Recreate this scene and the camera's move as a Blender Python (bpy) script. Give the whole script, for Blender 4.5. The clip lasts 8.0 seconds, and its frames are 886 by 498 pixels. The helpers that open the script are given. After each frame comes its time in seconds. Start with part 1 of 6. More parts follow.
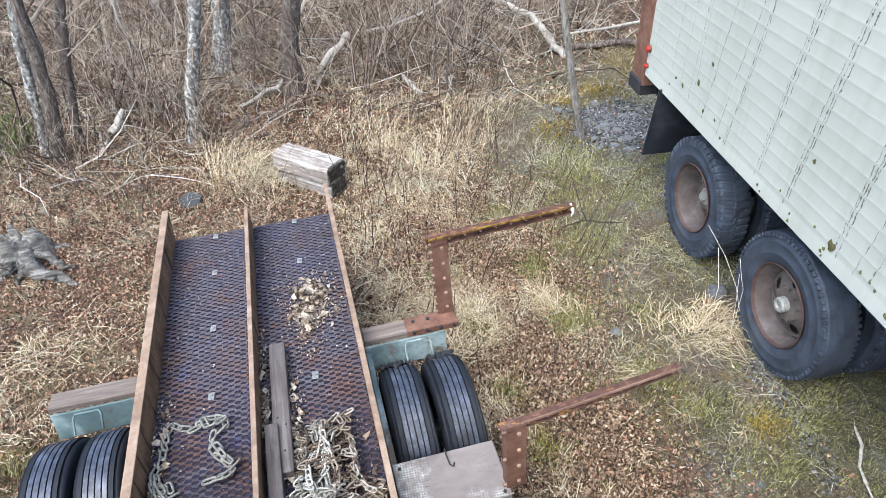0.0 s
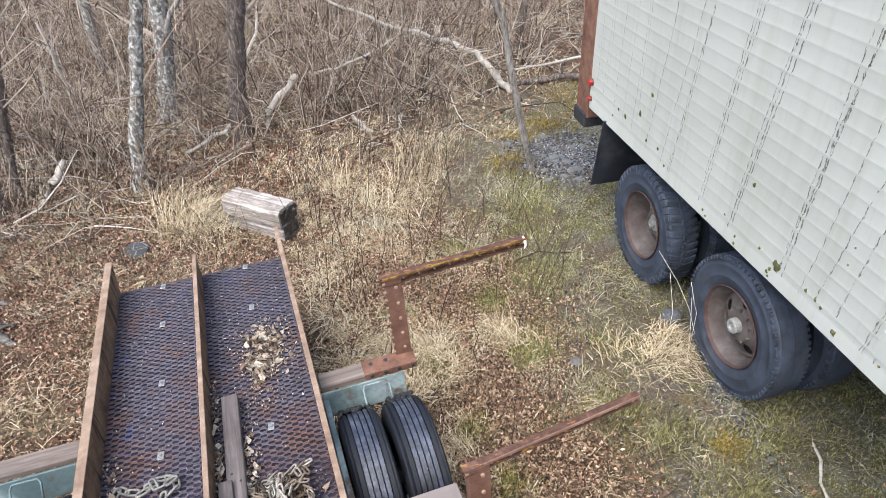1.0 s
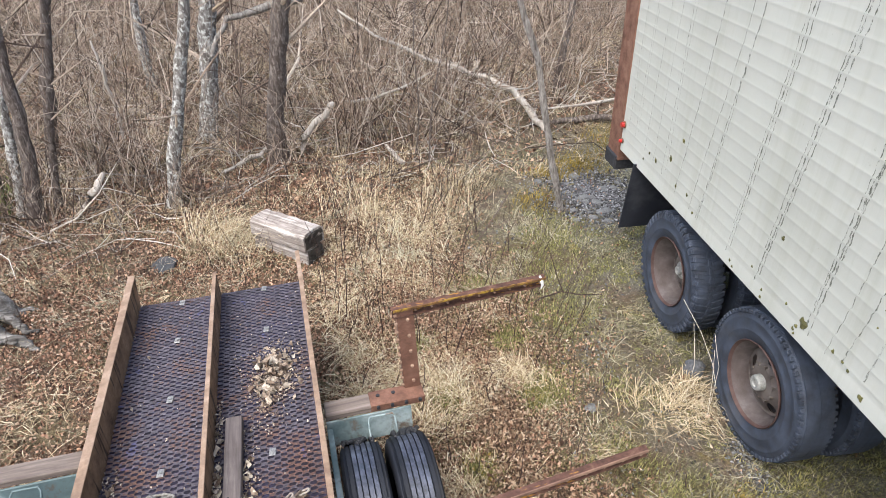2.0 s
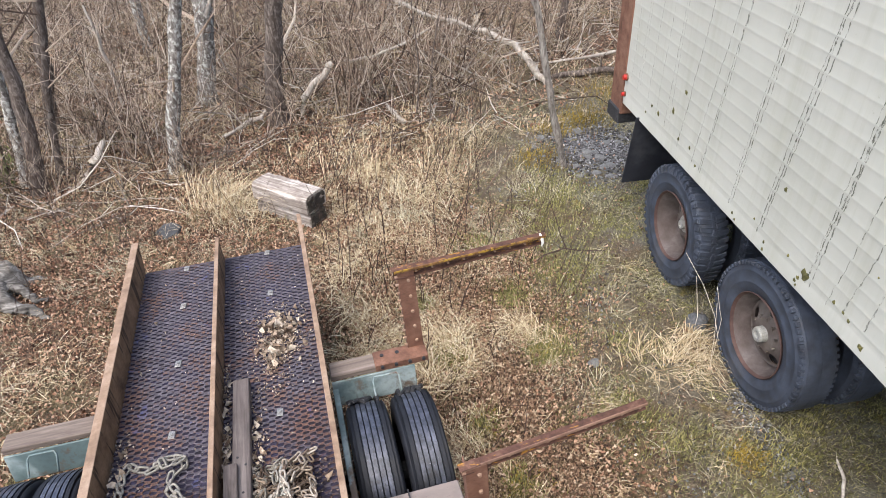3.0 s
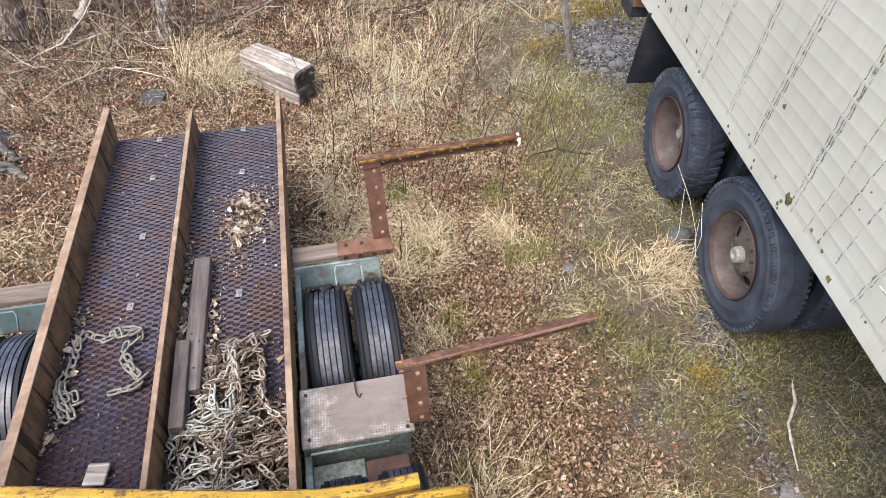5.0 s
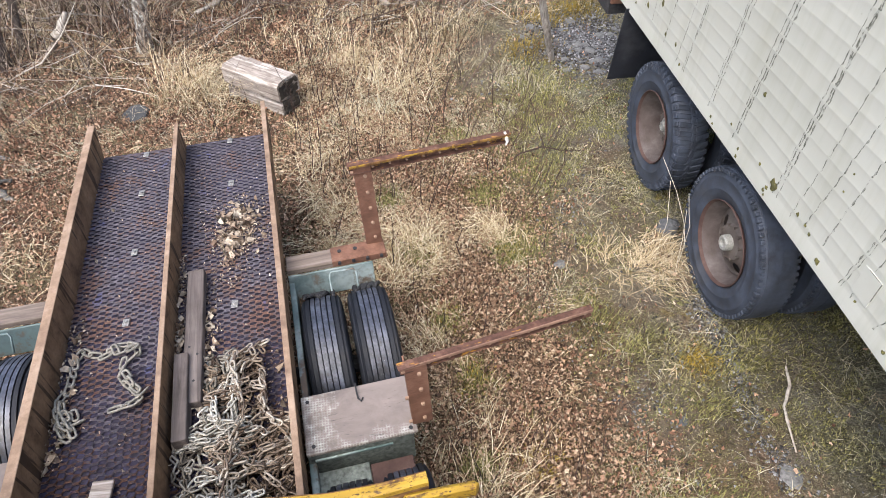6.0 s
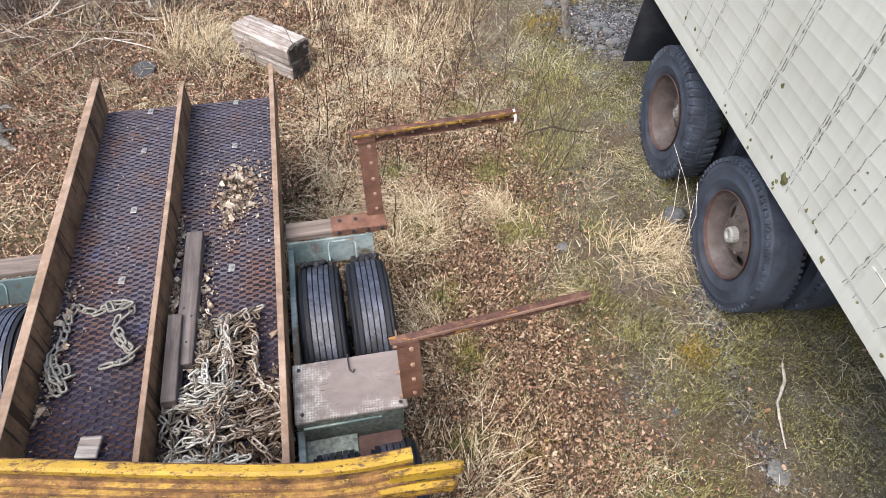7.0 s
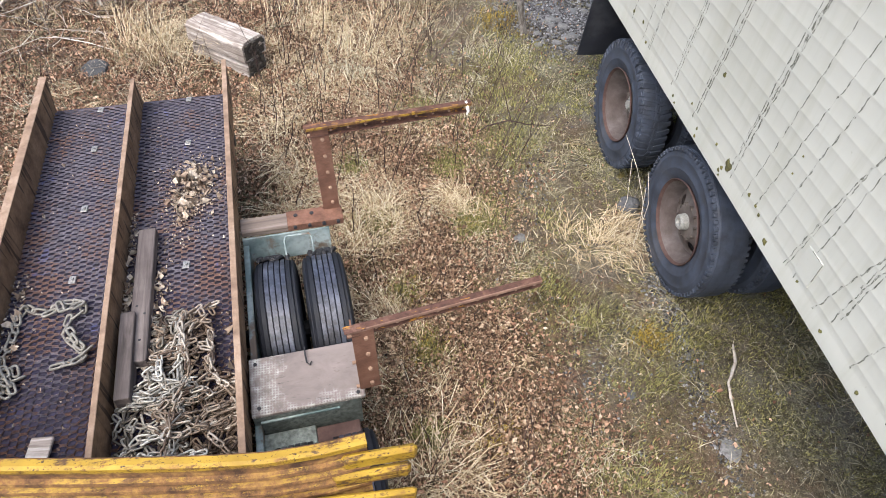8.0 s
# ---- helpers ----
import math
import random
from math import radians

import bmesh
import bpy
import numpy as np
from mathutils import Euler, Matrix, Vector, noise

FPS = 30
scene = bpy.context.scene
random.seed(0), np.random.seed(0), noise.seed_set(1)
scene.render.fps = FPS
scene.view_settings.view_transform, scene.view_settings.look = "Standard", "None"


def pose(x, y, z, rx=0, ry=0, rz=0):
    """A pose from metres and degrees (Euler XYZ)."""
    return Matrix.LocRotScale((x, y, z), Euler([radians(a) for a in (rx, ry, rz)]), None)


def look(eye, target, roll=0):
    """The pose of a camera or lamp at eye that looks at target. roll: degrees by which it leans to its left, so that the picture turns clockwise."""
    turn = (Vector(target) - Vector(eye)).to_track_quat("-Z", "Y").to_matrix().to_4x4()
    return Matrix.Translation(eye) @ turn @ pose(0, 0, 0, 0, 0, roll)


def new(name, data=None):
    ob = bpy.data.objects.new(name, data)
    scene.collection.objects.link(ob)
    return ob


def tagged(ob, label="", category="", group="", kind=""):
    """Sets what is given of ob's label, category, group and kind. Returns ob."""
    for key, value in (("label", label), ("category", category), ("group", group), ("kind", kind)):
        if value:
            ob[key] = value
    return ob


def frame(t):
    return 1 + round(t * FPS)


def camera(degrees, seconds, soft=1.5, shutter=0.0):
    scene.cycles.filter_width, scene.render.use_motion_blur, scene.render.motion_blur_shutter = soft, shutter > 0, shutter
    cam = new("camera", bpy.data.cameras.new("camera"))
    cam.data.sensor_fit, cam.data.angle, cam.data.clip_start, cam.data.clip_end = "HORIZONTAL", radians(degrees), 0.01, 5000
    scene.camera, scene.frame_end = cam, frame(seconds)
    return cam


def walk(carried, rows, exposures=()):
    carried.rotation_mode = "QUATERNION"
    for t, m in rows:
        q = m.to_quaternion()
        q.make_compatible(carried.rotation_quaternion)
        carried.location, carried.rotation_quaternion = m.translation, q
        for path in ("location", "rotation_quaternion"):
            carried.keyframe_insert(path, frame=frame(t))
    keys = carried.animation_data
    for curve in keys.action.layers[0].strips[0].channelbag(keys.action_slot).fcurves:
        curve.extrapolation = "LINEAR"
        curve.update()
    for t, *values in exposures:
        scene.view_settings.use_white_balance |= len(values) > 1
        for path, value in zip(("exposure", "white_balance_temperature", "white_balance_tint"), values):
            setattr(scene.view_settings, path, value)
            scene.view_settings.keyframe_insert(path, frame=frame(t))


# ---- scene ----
cam = camera(69.0, 8.0, soft=0.5)
PATH = [
    (0, (0.793, -3.067, 3.492), (1.145, -1.534, 2.257), -2.9),
    (0.5, (0.793, -3.066, 3.496), (1.218, -1.511, 2.312), -3.4),
    (1, (0.832, -3.042, 3.482), (1.327, -1.484, 2.33), -2.9),
    (1.5, (0.868, -3.034, 3.47), (1.359, -1.434, 2.375), -2.3),
    (1.7, (0.891, -3.032, 3.463), (1.353, -1.406, 2.395), -2.0),
    (2.8, (0.993, -3.055, 3.511), (1.326, -1.423, 2.404), -0.3),
    (3, (0.972, -3.042, 3.475), (1.346, -1.465, 2.303), -3.1),
    (3.5, (1.014, -3.016, 3.426), (1.465, -1.638, 2.049), -0.4),
    (4, (1.084, -3.044, 3.398), (1.499, -1.74, 1.939), 0.9),
    (4.5, (1.186, -3.066, 3.409), (1.574, -1.697, 2.004), 2.9),
    (5, (1.23, -2.986, 3.431), (1.513, -1.621, 1.997), 0.5),
    (5.2, (1.223, -2.987, 3.443), (1.516, -1.635, 1.998), -0.4),
    (6.5, (1.188, -3.013, 3.425), (1.521, -1.639, 2.011), -0.9),
    (7, (1.223, -2.982, 3.412), (1.519, -1.668, 1.933), 1.8),
    (7.5, (1.221, -3.016, 3.404), (1.551, -1.734, 1.906), 2.9),
    (8, (1.278, -3.048, 3.406), (1.668, -1.757, 1.929), 3.5),
]
walk(cam, [(t, look(eye, target, roll)) for t, eye, target, roll in PATH], [(0, 1.44, 5750, 4), (0.5, 1.36, 5900, 6), (1.7, 1.31, 6250, 8), (3.4, 1.23, 6450, 10), (4.0, 1.31, 6480, 10), (8.0, 1.31, 6420, 10)])

# ---- world, sun, exposure ----
world = bpy.data.worlds.new("world")
scene.world = world
world.use_nodes = True
wn = world.node_tree.nodes
sky = wn.new("ShaderNodeTexSky")
sky.sky_type = "NISHITA"
sky.sun_disc = False
sky.sun_elevation = radians(60)
sky.sun_rotation = radians(229)
sky.air_density, sky.dust_density, sky.ozone_density = 1.0, 4.0, 1.0
wn["Background"].inputs[1].default_value = 0.15
world.node_tree.links.new(sky.outputs[0], wn["Background"].inputs[0])

sun = new("sun", bpy.data.lights.new("sun", "SUN"))
sun.data.energy = 1.3
sun.data.angle = radians(60)
sun.data.color = (1.0, 0.965, 0.91)
sun.matrix_world = look((-3.0, -2.6, 7.0), (0, 0, 0))


# ---- materials ----
class N:
    """A node material under construction."""

    def __init__(self, name):
        self.m = bpy.data.materials.new(name)
        self.m.use_nodes = True
        self.t = self.m.node_tree
        self.b = self.t.nodes["Principled BSDF"]
        self.c = self.add("ShaderNodeTexCoord")

    def add(self, kind, **inputs):
        n = self.t.nodes.new(kind)
        for k, v in inputs.items():
            n.inputs[k.replace("_", " ")].default_value = v
        return n

    def put(self, a, b):
        self.t.links.new(a, b)

    def space(self, scale=(1, 1, 1), turn=(0, 0, 0), which="Object"):
        n = self.add("ShaderNodeMapping")
        n.inputs["Scale"].default_value = scale
        n.inputs["Rotation"].default_value = turn
        self.put(self.c.outputs[which], n.inputs["Vector"])
        return n.outputs[0]

    def noise(self, scale, detail=5.0, rough=0.6, at=None, warp=0.0):
        n = self.add("ShaderNodeTexNoise", Scale=scale, Detail=detail, Roughness=rough, Distortion=warp)
        self.put(at or self.c.outputs["Object"], n.inputs["Vector"])
        return n.outputs["Fac"]

    def ramp(self, fac, *stops):
        n = self.add("ShaderNodeValToRGB")
        r = n.color_ramp
        while len(r.elements) < len(stops):
            r.elements.new(0.5)
        for e, (p, c) in zip(r.elements, stops):
            e.position = p
            e.color = (*c, 1) if len(c) == 3 else c
        self.put(fac, n.inputs[0])
        return n.outputs[0]

    def grey(self, fac, lo, hi):
        return self.ramp(fac, (lo, (0, 0, 0)), (hi, (1, 1, 1)))

    def mix(self, fac, a, b, how="MIX"):
        n = self.add("ShaderNodeMix")
        n.data_type, n.blend_type = "RGBA", how
        for s, v in ((n.inputs[0], fac), (n.inputs[6], a), (n.inputs[7], b)):
            if isinstance(v, (int, float)):
                s.default_value = v
            elif isinstance(v, tuple):
                s.default_value = (*v, 1)
            else:
                self.put(v, s)
        return n.outputs[2]

    def maths(self, how, a, b=0.0):
        n = self.add("ShaderNodeMath")
        n.operation = how
        for s, v in zip(n.inputs, (a, b)):
            if isinstance(v, (int, float)):
                s.default_value = v
            else:
                self.put(v, s)
        return n.outputs[0]

    def done(self, colour, rough=0.8, metal=0.0, bump=None, height=0.01, strength=0.5, spec=0.4):
        def give(v, name):
            s = self.b.inputs[name]
            if isinstance(v, (int, float)):
                s.default_value = v
            elif isinstance(v, tuple):
                s.default_value = (*v, 1)
            else:
                self.put(v, s)

        give(colour, "Base Color")
        give(rough, "Roughness")
        give(metal, "Metallic")
        give(spec, "Specular IOR Level")
        if bump is not None:
            n = self.add("ShaderNodeBump", Strength=strength, Distance=height)
            self.put(bump, n.inputs["Height"])
            self.put(n.outputs[0], self.b.inputs["Normal"])
        return self.m


def m_plain(name, a, b, scale=12.0, rough=0.75, metal=0.0, height=0.003, spec=0.4):
    n = N(name)
    big, fine = n.noise(scale * 0.25), n.noise(scale * 5, 4)
    col = n.mix(n.grey(big, 0.3, 0.7), a, b)
    col = n.mix(n.grey(fine, 0.35, 0.7), col, tuple(x * 0.75 for x in a))
    return n.done(col, rough, metal, fine, height, 0.5, spec)


def m_island(name, stops, rough=0.85):
    """Colour varied from piece to piece of a joined mesh."""
    n = N(name)
    g = n.add("ShaderNodeNewGeometry")
    col = n.ramp(g.outputs["Random Per Island"], *stops)
    col = n.mix(n.grey(n.noise(60, 3), 0.3, 0.75), col, n.mix(0.6, col, (0.03, 0.02, 0.012)))
    return n.done(col, rough, spec=0.25)


def m_ground():
    n = N("forest_floor")
    xyz = n.add("ShaderNodeSeparateXYZ")
    n.put(n.c.outputs["Object"], xyz.inputs[0])
    litter = n.ramp(n.noise(26, 8, 0.7), (0.25, (0.018, 0.011, 0.008)), (0.42, (0.07, 0.041, 0.028)), (0.58, (0.19, 0.118, 0.08)), (0.75, (0.37, 0.258, 0.175)))
    straw = n.ramp(n.noise(34, 8, 0.7), (0.28, (0.045, 0.036, 0.02)), (0.5, (0.15, 0.12, 0.065)), (0.72, (0.34, 0.28, 0.17)))
    moss = n.ramp(n.noise(40, 8, 0.7), (0.3, (0.02, 0.02, 0.013)), (0.5, (0.11, 0.107, 0.064)), (0.68, (0.31, 0.3, 0.205)))
    grit = n.ramp(n.noise(60, 8, 0.75), (0.25, (0.1, 0.098, 0.094)), (0.5, (0.27, 0.265, 0.255)), (0.75, (0.48, 0.47, 0.45)))
    east = n.maths("ADD", n.maths("MULTIPLY", n.maths("SUBTRACT", xyz.outputs[0], 2.55), 0.55), n.maths("MULTIPLY", n.maths("SUBTRACT", n.noise(1.3, 5), 0.5), 2.2))
    south = n.maths("ADD", 0.4, n.maths("MULTIPLY", n.maths("SUBTRACT", 4.2, xyz.outputs[1]), 0.35))
    green = n.maths("MINIMUM", n.grey(east, 0.0, 0.9), n.grey(south, 0.0, 0.6))
    col = n.mix(n.grey(n.noise(2.2, 6), 0.42, 0.62), litter, straw)
    col = n.mix(n.maths("MULTIPLY", green, 0.85), col, moss)
    bare = n.maths("MULTIPLY", n.grey(n.noise(1.9, 8, 0.7, warp=0.8), 0.42, 0.58), green)
    col = n.mix(n.maths("MULTIPLY", bare, 0.35), col, grit)
    soil = n.maths("MULTIPLY", n.grey(n.noise(7, 8, 0.75, warp=0.6), 0.5, 0.6), green)
    col = n.mix(n.maths("MULTIPLY", soil, 0.5), col, n.mix(n.noise(90, 4, 0.7), (0.03, 0.027, 0.022), (0.13, 0.118, 0.1)))
    gold = n.maths("MULTIPLY", n.grey(n.noise(3.3, 5, 0.6), 0.64, 0.7), green)
    col = n.mix(n.maths("MULTIPLY", gold, 0.7), col, n.mix(n.noise(70, 4), (0.16, 0.12, 0.02), (0.42, 0.3, 0.05)))
    col = n.mix(n.maths("MULTIPLY", n.grey(n.noise(120, 4, 0.7), 0.44, 0.6), 0.75), col, n.mix(0.75, col, (0.02, 0.017, 0.012)))
    col = n.mix(n.maths("MULTIPLY", n.grey(n.noise(75, 4, 0.7), 0.6, 0.66), 0.85), col, (0.5, 0.46, 0.36))
    return n.done(col, 0.95, 0.0, n.noise(45, 9, 0.75), 0.03, 0.8, 0.2)


def m_rust(name, base=(0.2, 0.115, 0.07), dark=(0.07, 0.04, 0.028), light=(0.34, 0.22, 0.14), streaks=True):
    n = N(name)
    a = n.noise(7, 7, 0.65)
    col = n.ramp(a, (0.28, dark), (0.5, base), (0.75, light))
    col = n.mix(n.grey(n.noise(55, 6, 0.7), 0.4, 0.75), col, n.mix(0.5, col, dark))
    if streaks:
        s = n.noise(1.0, 4, 0.6, n.space((1.0, 20.0, 1.6), (0.3, 0, 0)))
        col = n.mix(n.maths("MULTIPLY", n.grey(s, 0.56, 0.61), 0.9), col, tuple(c * 0.55 for c in dark))
    return n.done(col, n.ramp(a, (0.3, (0.9, 0.9, 0.9)), (0.8, (0.6, 0.6, 0.6))), 0.15, n.noise(90, 6), 0.002, 0.6, 0.3)


def m_yellow(name="worn_yellow_paint", lo=0.51, hi=0.56):
    n = N(name)
    p = n.space((0.9, 12.0, 12.0))
    a = n.maths("ADD", n.maths("MULTIPLY", n.noise(2.6, 9, 0.75, p), 0.6), n.maths("MULTIPLY", n.noise(38, 6, 0.75), 0.4))
    paint = n.ramp(n.noise(5, 6), (0.3, (0.24, 0.14, 0.012)), (0.6, (0.37, 0.235, 0.022)), (0.8, (0.46, 0.33, 0.055)))
    rust = n.ramp(n.noise(14, 7, 0.7), (0.36, (0.05, 0.024, 0.012)), (0.52, (0.165, 0.083, 0.031)), (0.68, (0.34, 0.195, 0.055)))
    paint = n.mix(n.grey(n.noise(26, 5, 0.7, n.space((0.35, 1.0, 1.0))), 0.57, 0.63), paint, (0.07, 0.035, 0.015))
    paint = n.mix(n.grey(n.noise(85, 4, 0.7, n.space((0.6, 1.0, 1.0))), 0.6, 0.64), paint, (0.035, 0.018, 0.01))
    f = n.grey(a, lo, hi)
    return n.done(n.mix(f, paint, rust), n.mix(f, (0.6, 0.6, 0.6), (0.88, 0.88, 0.88)), 0.0, a, 0.003, 0.5)


def m_siding():
    n = N("cream_siding")
    big = n.noise(0.8, 6, 0.6)
    col = n.ramp(big, (0.3, (0.42, 0.426, 0.38)), (0.55, (0.483, 0.49, 0.443)), (0.75, (0.522, 0.53, 0.488)))
    film = n.noise(1.0, 6, 0.65, n.space((3, 9.0, 0.7), (0.25, 0, 0)))
    col = n.mix(n.maths("MULTIPLY", n.grey(film, 0.5, 0.72), 0.45), col, (0.35, 0.35, 0.285))
    speck = n.noise(30, 5, 0.7)
    col = n.mix(n.maths("MULTIPLY", n.grey(speck, 0.66, 0.74), 0.5), col, (0.3, 0.3, 0.22))
    return n.done(col, 0.5, 0.0, n.noise(140, 3), 0.0006, 0.4)


def m_streak():
    """Dark mould that grows in broken runs down a wall."""
    n = N("mould_streak")
    n.done((0.115, 0.12, 0.095), 0.9)
    lace = n.noise(1.0, 6, 0.75, n.space((80, 80, 26)))
    clear = n.add("ShaderNodeBsdfTransparent")
    mixer = n.add("ShaderNodeMixShader")
    n.put(n.grey(lace, 0.42, 0.6), mixer.inputs[0])
    n.put(clear.outputs[0], mixer.inputs[1])
    n.put(n.b.outputs[0], mixer.inputs[2])
    n.put(mixer.outputs[0], n.t.nodes["Material Output"].inputs[0])
    return n.m


def m_rubber(name="tyre_rubber", a=(0.022, 0.027, 0.038), b=(0.058, 0.072, 0.102), dust=0.1):
    n = N(name)
    c = n.noise(9, 7, 0.65)
    col = n.mix(n.grey(c, 0.35, 0.7), a, b)
    col = n.mix(n.maths("MULTIPLY", n.grey(n.noise(3, 6), 0.55, 0.75), 0.4), col, (dust, dust, dust * 1.05))
    return n.done(col, n.ramp(c, (0.3, (0.55, 0.55, 0.55)), (0.7, (0.8, 0.8, 0.8))), 0.0, n.noise(120, 4), 0.001, 0.4, 0.4)


def m_wood(name, a, b, dark, along=1, rough=0.85):
    n = N(name)
    s = [26.0, 26.0, 26.0]
    s[along] = 1.6
    g = n.noise(1.0, 8, 0.68, n.space(tuple(s)), 0.6)
    col = n.ramp(g, (0.28, dark), (0.5, a), (0.72, b))
    col = n.mix(n.maths("MULTIPLY", n.grey(n.noise(3.0, 6), 0.5, 0.75), 0.6), col, dark)
    return n.done(col, rough, 0.0, g, 0.004, 0.6, 0.25)


def m_teal():
    n = N("faded_teal_paint")
    a = n.noise(5, 7, 0.65)
    paint = n.ramp(n.noise(3.5, 5, 0.5, warp=0.4), (0.42, (0.1, 0.145, 0.15)), (0.5, (0.17, 0.225, 0.23)), (0.56, (0.26, 0.32, 0.325)), (0.75, (0.34, 0.395, 0.4)))
    paint = n.mix(n.grey(n.noise(40, 6, 0.7), 0.45, 0.8), paint, n.mix(0.5, paint, (0.05, 0.06, 0.055)))
    f = n.grey(a, 0.54, 0.62)
    col = n.mix(f, paint, n.mix(n.noise(30, 5), (0.05, 0.045, 0.04), (0.17, 0.12, 0.085)))
    return n.done(col, 0.55, 0.0, a, 0.002, 0.4)


def m_fender_deck():
    """Bare grey-brown sheet with the remains of a white woven grip coat."""
    n = N("worn_fender_sheet")
    g = n.noise(1.0, 8, 0.68, n.space((5.0, 7, 7)), 0.4)
    col = n.ramp(g, (0.28, (0.13, 0.11, 0.104)), (0.5, (0.19, 0.16, 0.148)), (0.74, (0.25, 0.212, 0.195)))
    col = n.mix(n.grey(n.noise(1.0, 7, 0.75, n.space((9, 70, 70))), 0.6, 0.68), col, (0.085, 0.072, 0.07))
    w = n.add("ShaderNodeTexVoronoi", Scale=1.0)
    w.feature, w.distance = "DISTANCE_TO_EDGE", "CHEBYCHEV"
    w.inputs["Randomness"].default_value = 0.0
    n.put(n.space((78, 78, 78), (0, 0, 0.06)), w.inputs["Vector"])
    weave = n.grey(n.maths("SUBTRACT", 0.5, w.outputs["Distance"]), 0.2, 0.32)
    xyz = n.add("ShaderNodeSeparateXYZ")
    n.put(n.c.outputs["Object"], xyz.inputs[0])
    left = n.maths("SUBTRACT", 1.05, n.maths("MULTIPLY", n.maths("ABSOLUTE", n.maths("SUBTRACT", xyz.outputs[0], 0.6)), 4.2))
    near = n.maths("SUBTRACT", 0.85, n.maths("MULTIPLY", n.maths("ADD", xyz.outputs[1], 1.565), 9.0))
    keep = n.maths("ADD", n.maths("MAXIMUM", left, near), n.maths("MULTIPLY", n.maths("SUBTRACT", n.noise(6, 6, 0.7), 0.5), 2.6))
    f = n.maths("MULTIPLY", n.grey(keep, 0.45, 0.75), weave)
    return n.done(n.mix(n.maths("MULTIPLY", f, n.grey(n.noise(16, 6, 0.7), 0.42, 0.68)), col, (0.48, 0.49, 0.46)), 0.75, 0.0, n.maths("ADD", g, f), 0.002, 0.5, 0.3)


def m_grating():
    """Blue-black paint on the strands, rubbed to rust in patches and more so at the near end."""
    n = N("rusted_blue_grating")
    xyz = n.add("ShaderNodeSeparateXYZ")
    n.put(n.c.outputs["Object"], xyz.inputs[0])
    a = n.maths("SUBTRACT", n.noise(3.2, 7, 0.65), n.maths("MULTIPLY", n.maths("ADD", xyz.outputs[1], 0.4), 0.07))
    a = n.maths("ADD", a, n.maths("MULTIPLY", n.maths("SUBTRACT", n.noise(55, 3, 0.6), 0.5), 0.75))
    rust = n.ramp(n.noise(70, 6, 0.75), (0.3, (0.03, 0.016, 0.014)), (0.55, (0.09, 0.047, 0.036)), (0.8, (0.24, 0.13, 0.08)))
    blue = n.ramp(n.noise(30, 6, 0.7), (0.3, (0.022, 0.02, 0.03)), (0.55, (0.062, 0.057, 0.078)), (0.75, (0.15, 0.14, 0.17)))
    mixed = n.mix(n.grey(a, 0.47, 0.6), blue, rust)
    blot = n.grey(n.noise(5, 6, 0.7, warp=1.0), 0.62, 0.68)
    mixed = n.mix(n.maths("MULTIPLY", blot, 0.6), mixed, (0.045, 0.06, 0.19))
    mixed = n.mix(n.maths("MULTIPLY", n.grey(n.noise(110, 4, 0.7), 0.62, 0.68), 0.6), mixed, (0.26, 0.22, 0.21))
    return n.done(mixed, 0.62, 0.2, n.noise(80, 5), 0.001, 0.5)


def m_bark(name, a, b, dark, patch=None, lichen=0.55):
    n = N(name)
    g = n.noise(1.0, 9, 0.75, n.space((34, 34, 7)), 0.8)
    col = n.ramp(g, (0.36, dark), (0.5, a), (0.64, b))
    if patch:
        col = n.mix(n.grey(n.noise(1.0, 7, 0.75, n.space((16, 16, 12))), 0.5, 0.57), col, patch)
        col = n.mix(n.grey(n.noise(1.0, 6, 0.7, n.space((24, 24, 18))), lichen, lichen + 0.05), col, (0.56, 0.56, 0.52))
    return n.done(col, 0.95, 0.0, g, 0.02, 1.0, 0.2)


def m_arm():
    n = N("rust_with_yellow")
    a = n.noise(9, 7, 0.7, n.space((1, 4, 4)))
    rust = n.ramp(n.noise(18, 7, 0.7), (0.3, (0.035, 0.018, 0.014)), (0.55, (0.11, 0.055, 0.04)), (0.8, (0.25, 0.15, 0.115)))
    return n.done(n.mix(n.grey(a, 0.59, 0.63), rust, (0.4, 0.2, 0.035)), 0.8, 0.1, n.noise(70, 5), 0.002, 0.6, 0.3)


M_ARM = m_arm()
M_ARMEDGE = m_yellow("chipped_yellow_edge", 0.465, 0.495)
# Rust made paler, so the lit top of the second arm is in its colour.
M_ARMLIT = m_rust("pale_lit_edge", (0.25, 0.15, 0.11), (0.1, 0.055, 0.04), (0.42, 0.27, 0.2), False)
M_GROUND = m_ground()
M_LEAF = m_island("dead_leaf", [(0.0, (0.04, 0.024, 0.017)), (0.3, (0.24, 0.125, 0.08)), (0.68, (0.49, 0.293, 0.195)), (0.93, (0.64, 0.445, 0.315)), (1.0, (0.78, 0.64, 0.49))])
M_MULCH = m_island("broken_leaf", [(0.0, (0.04, 0.026, 0.018)), (0.35, (0.235, 0.147, 0.096)), (0.75, (0.47, 0.32, 0.212)), (1.0, (0.74, 0.6, 0.44))])
M_CUSHION = m_island("green_moss_frond", [(0.0, (0.06, 0.064, 0.022)), (0.5, (0.21, 0.205, 0.07)), (1.0, (0.45, 0.42, 0.17))])
M_PALE_LEAF = m_island("pale_dry_leaf", [(0.0, (0.2, 0.14, 0.105)), (0.5, (0.42, 0.335, 0.255)), (1.0, (0.69, 0.615, 0.51))])
M_STRAW = m_island("dry_grass_blade", [(0.0, (0.27, 0.19, 0.1)), (0.35, (0.53, 0.415, 0.25)), (0.7, (0.75, 0.625, 0.42)), (1.0, (0.88, 0.79, 0.59))])
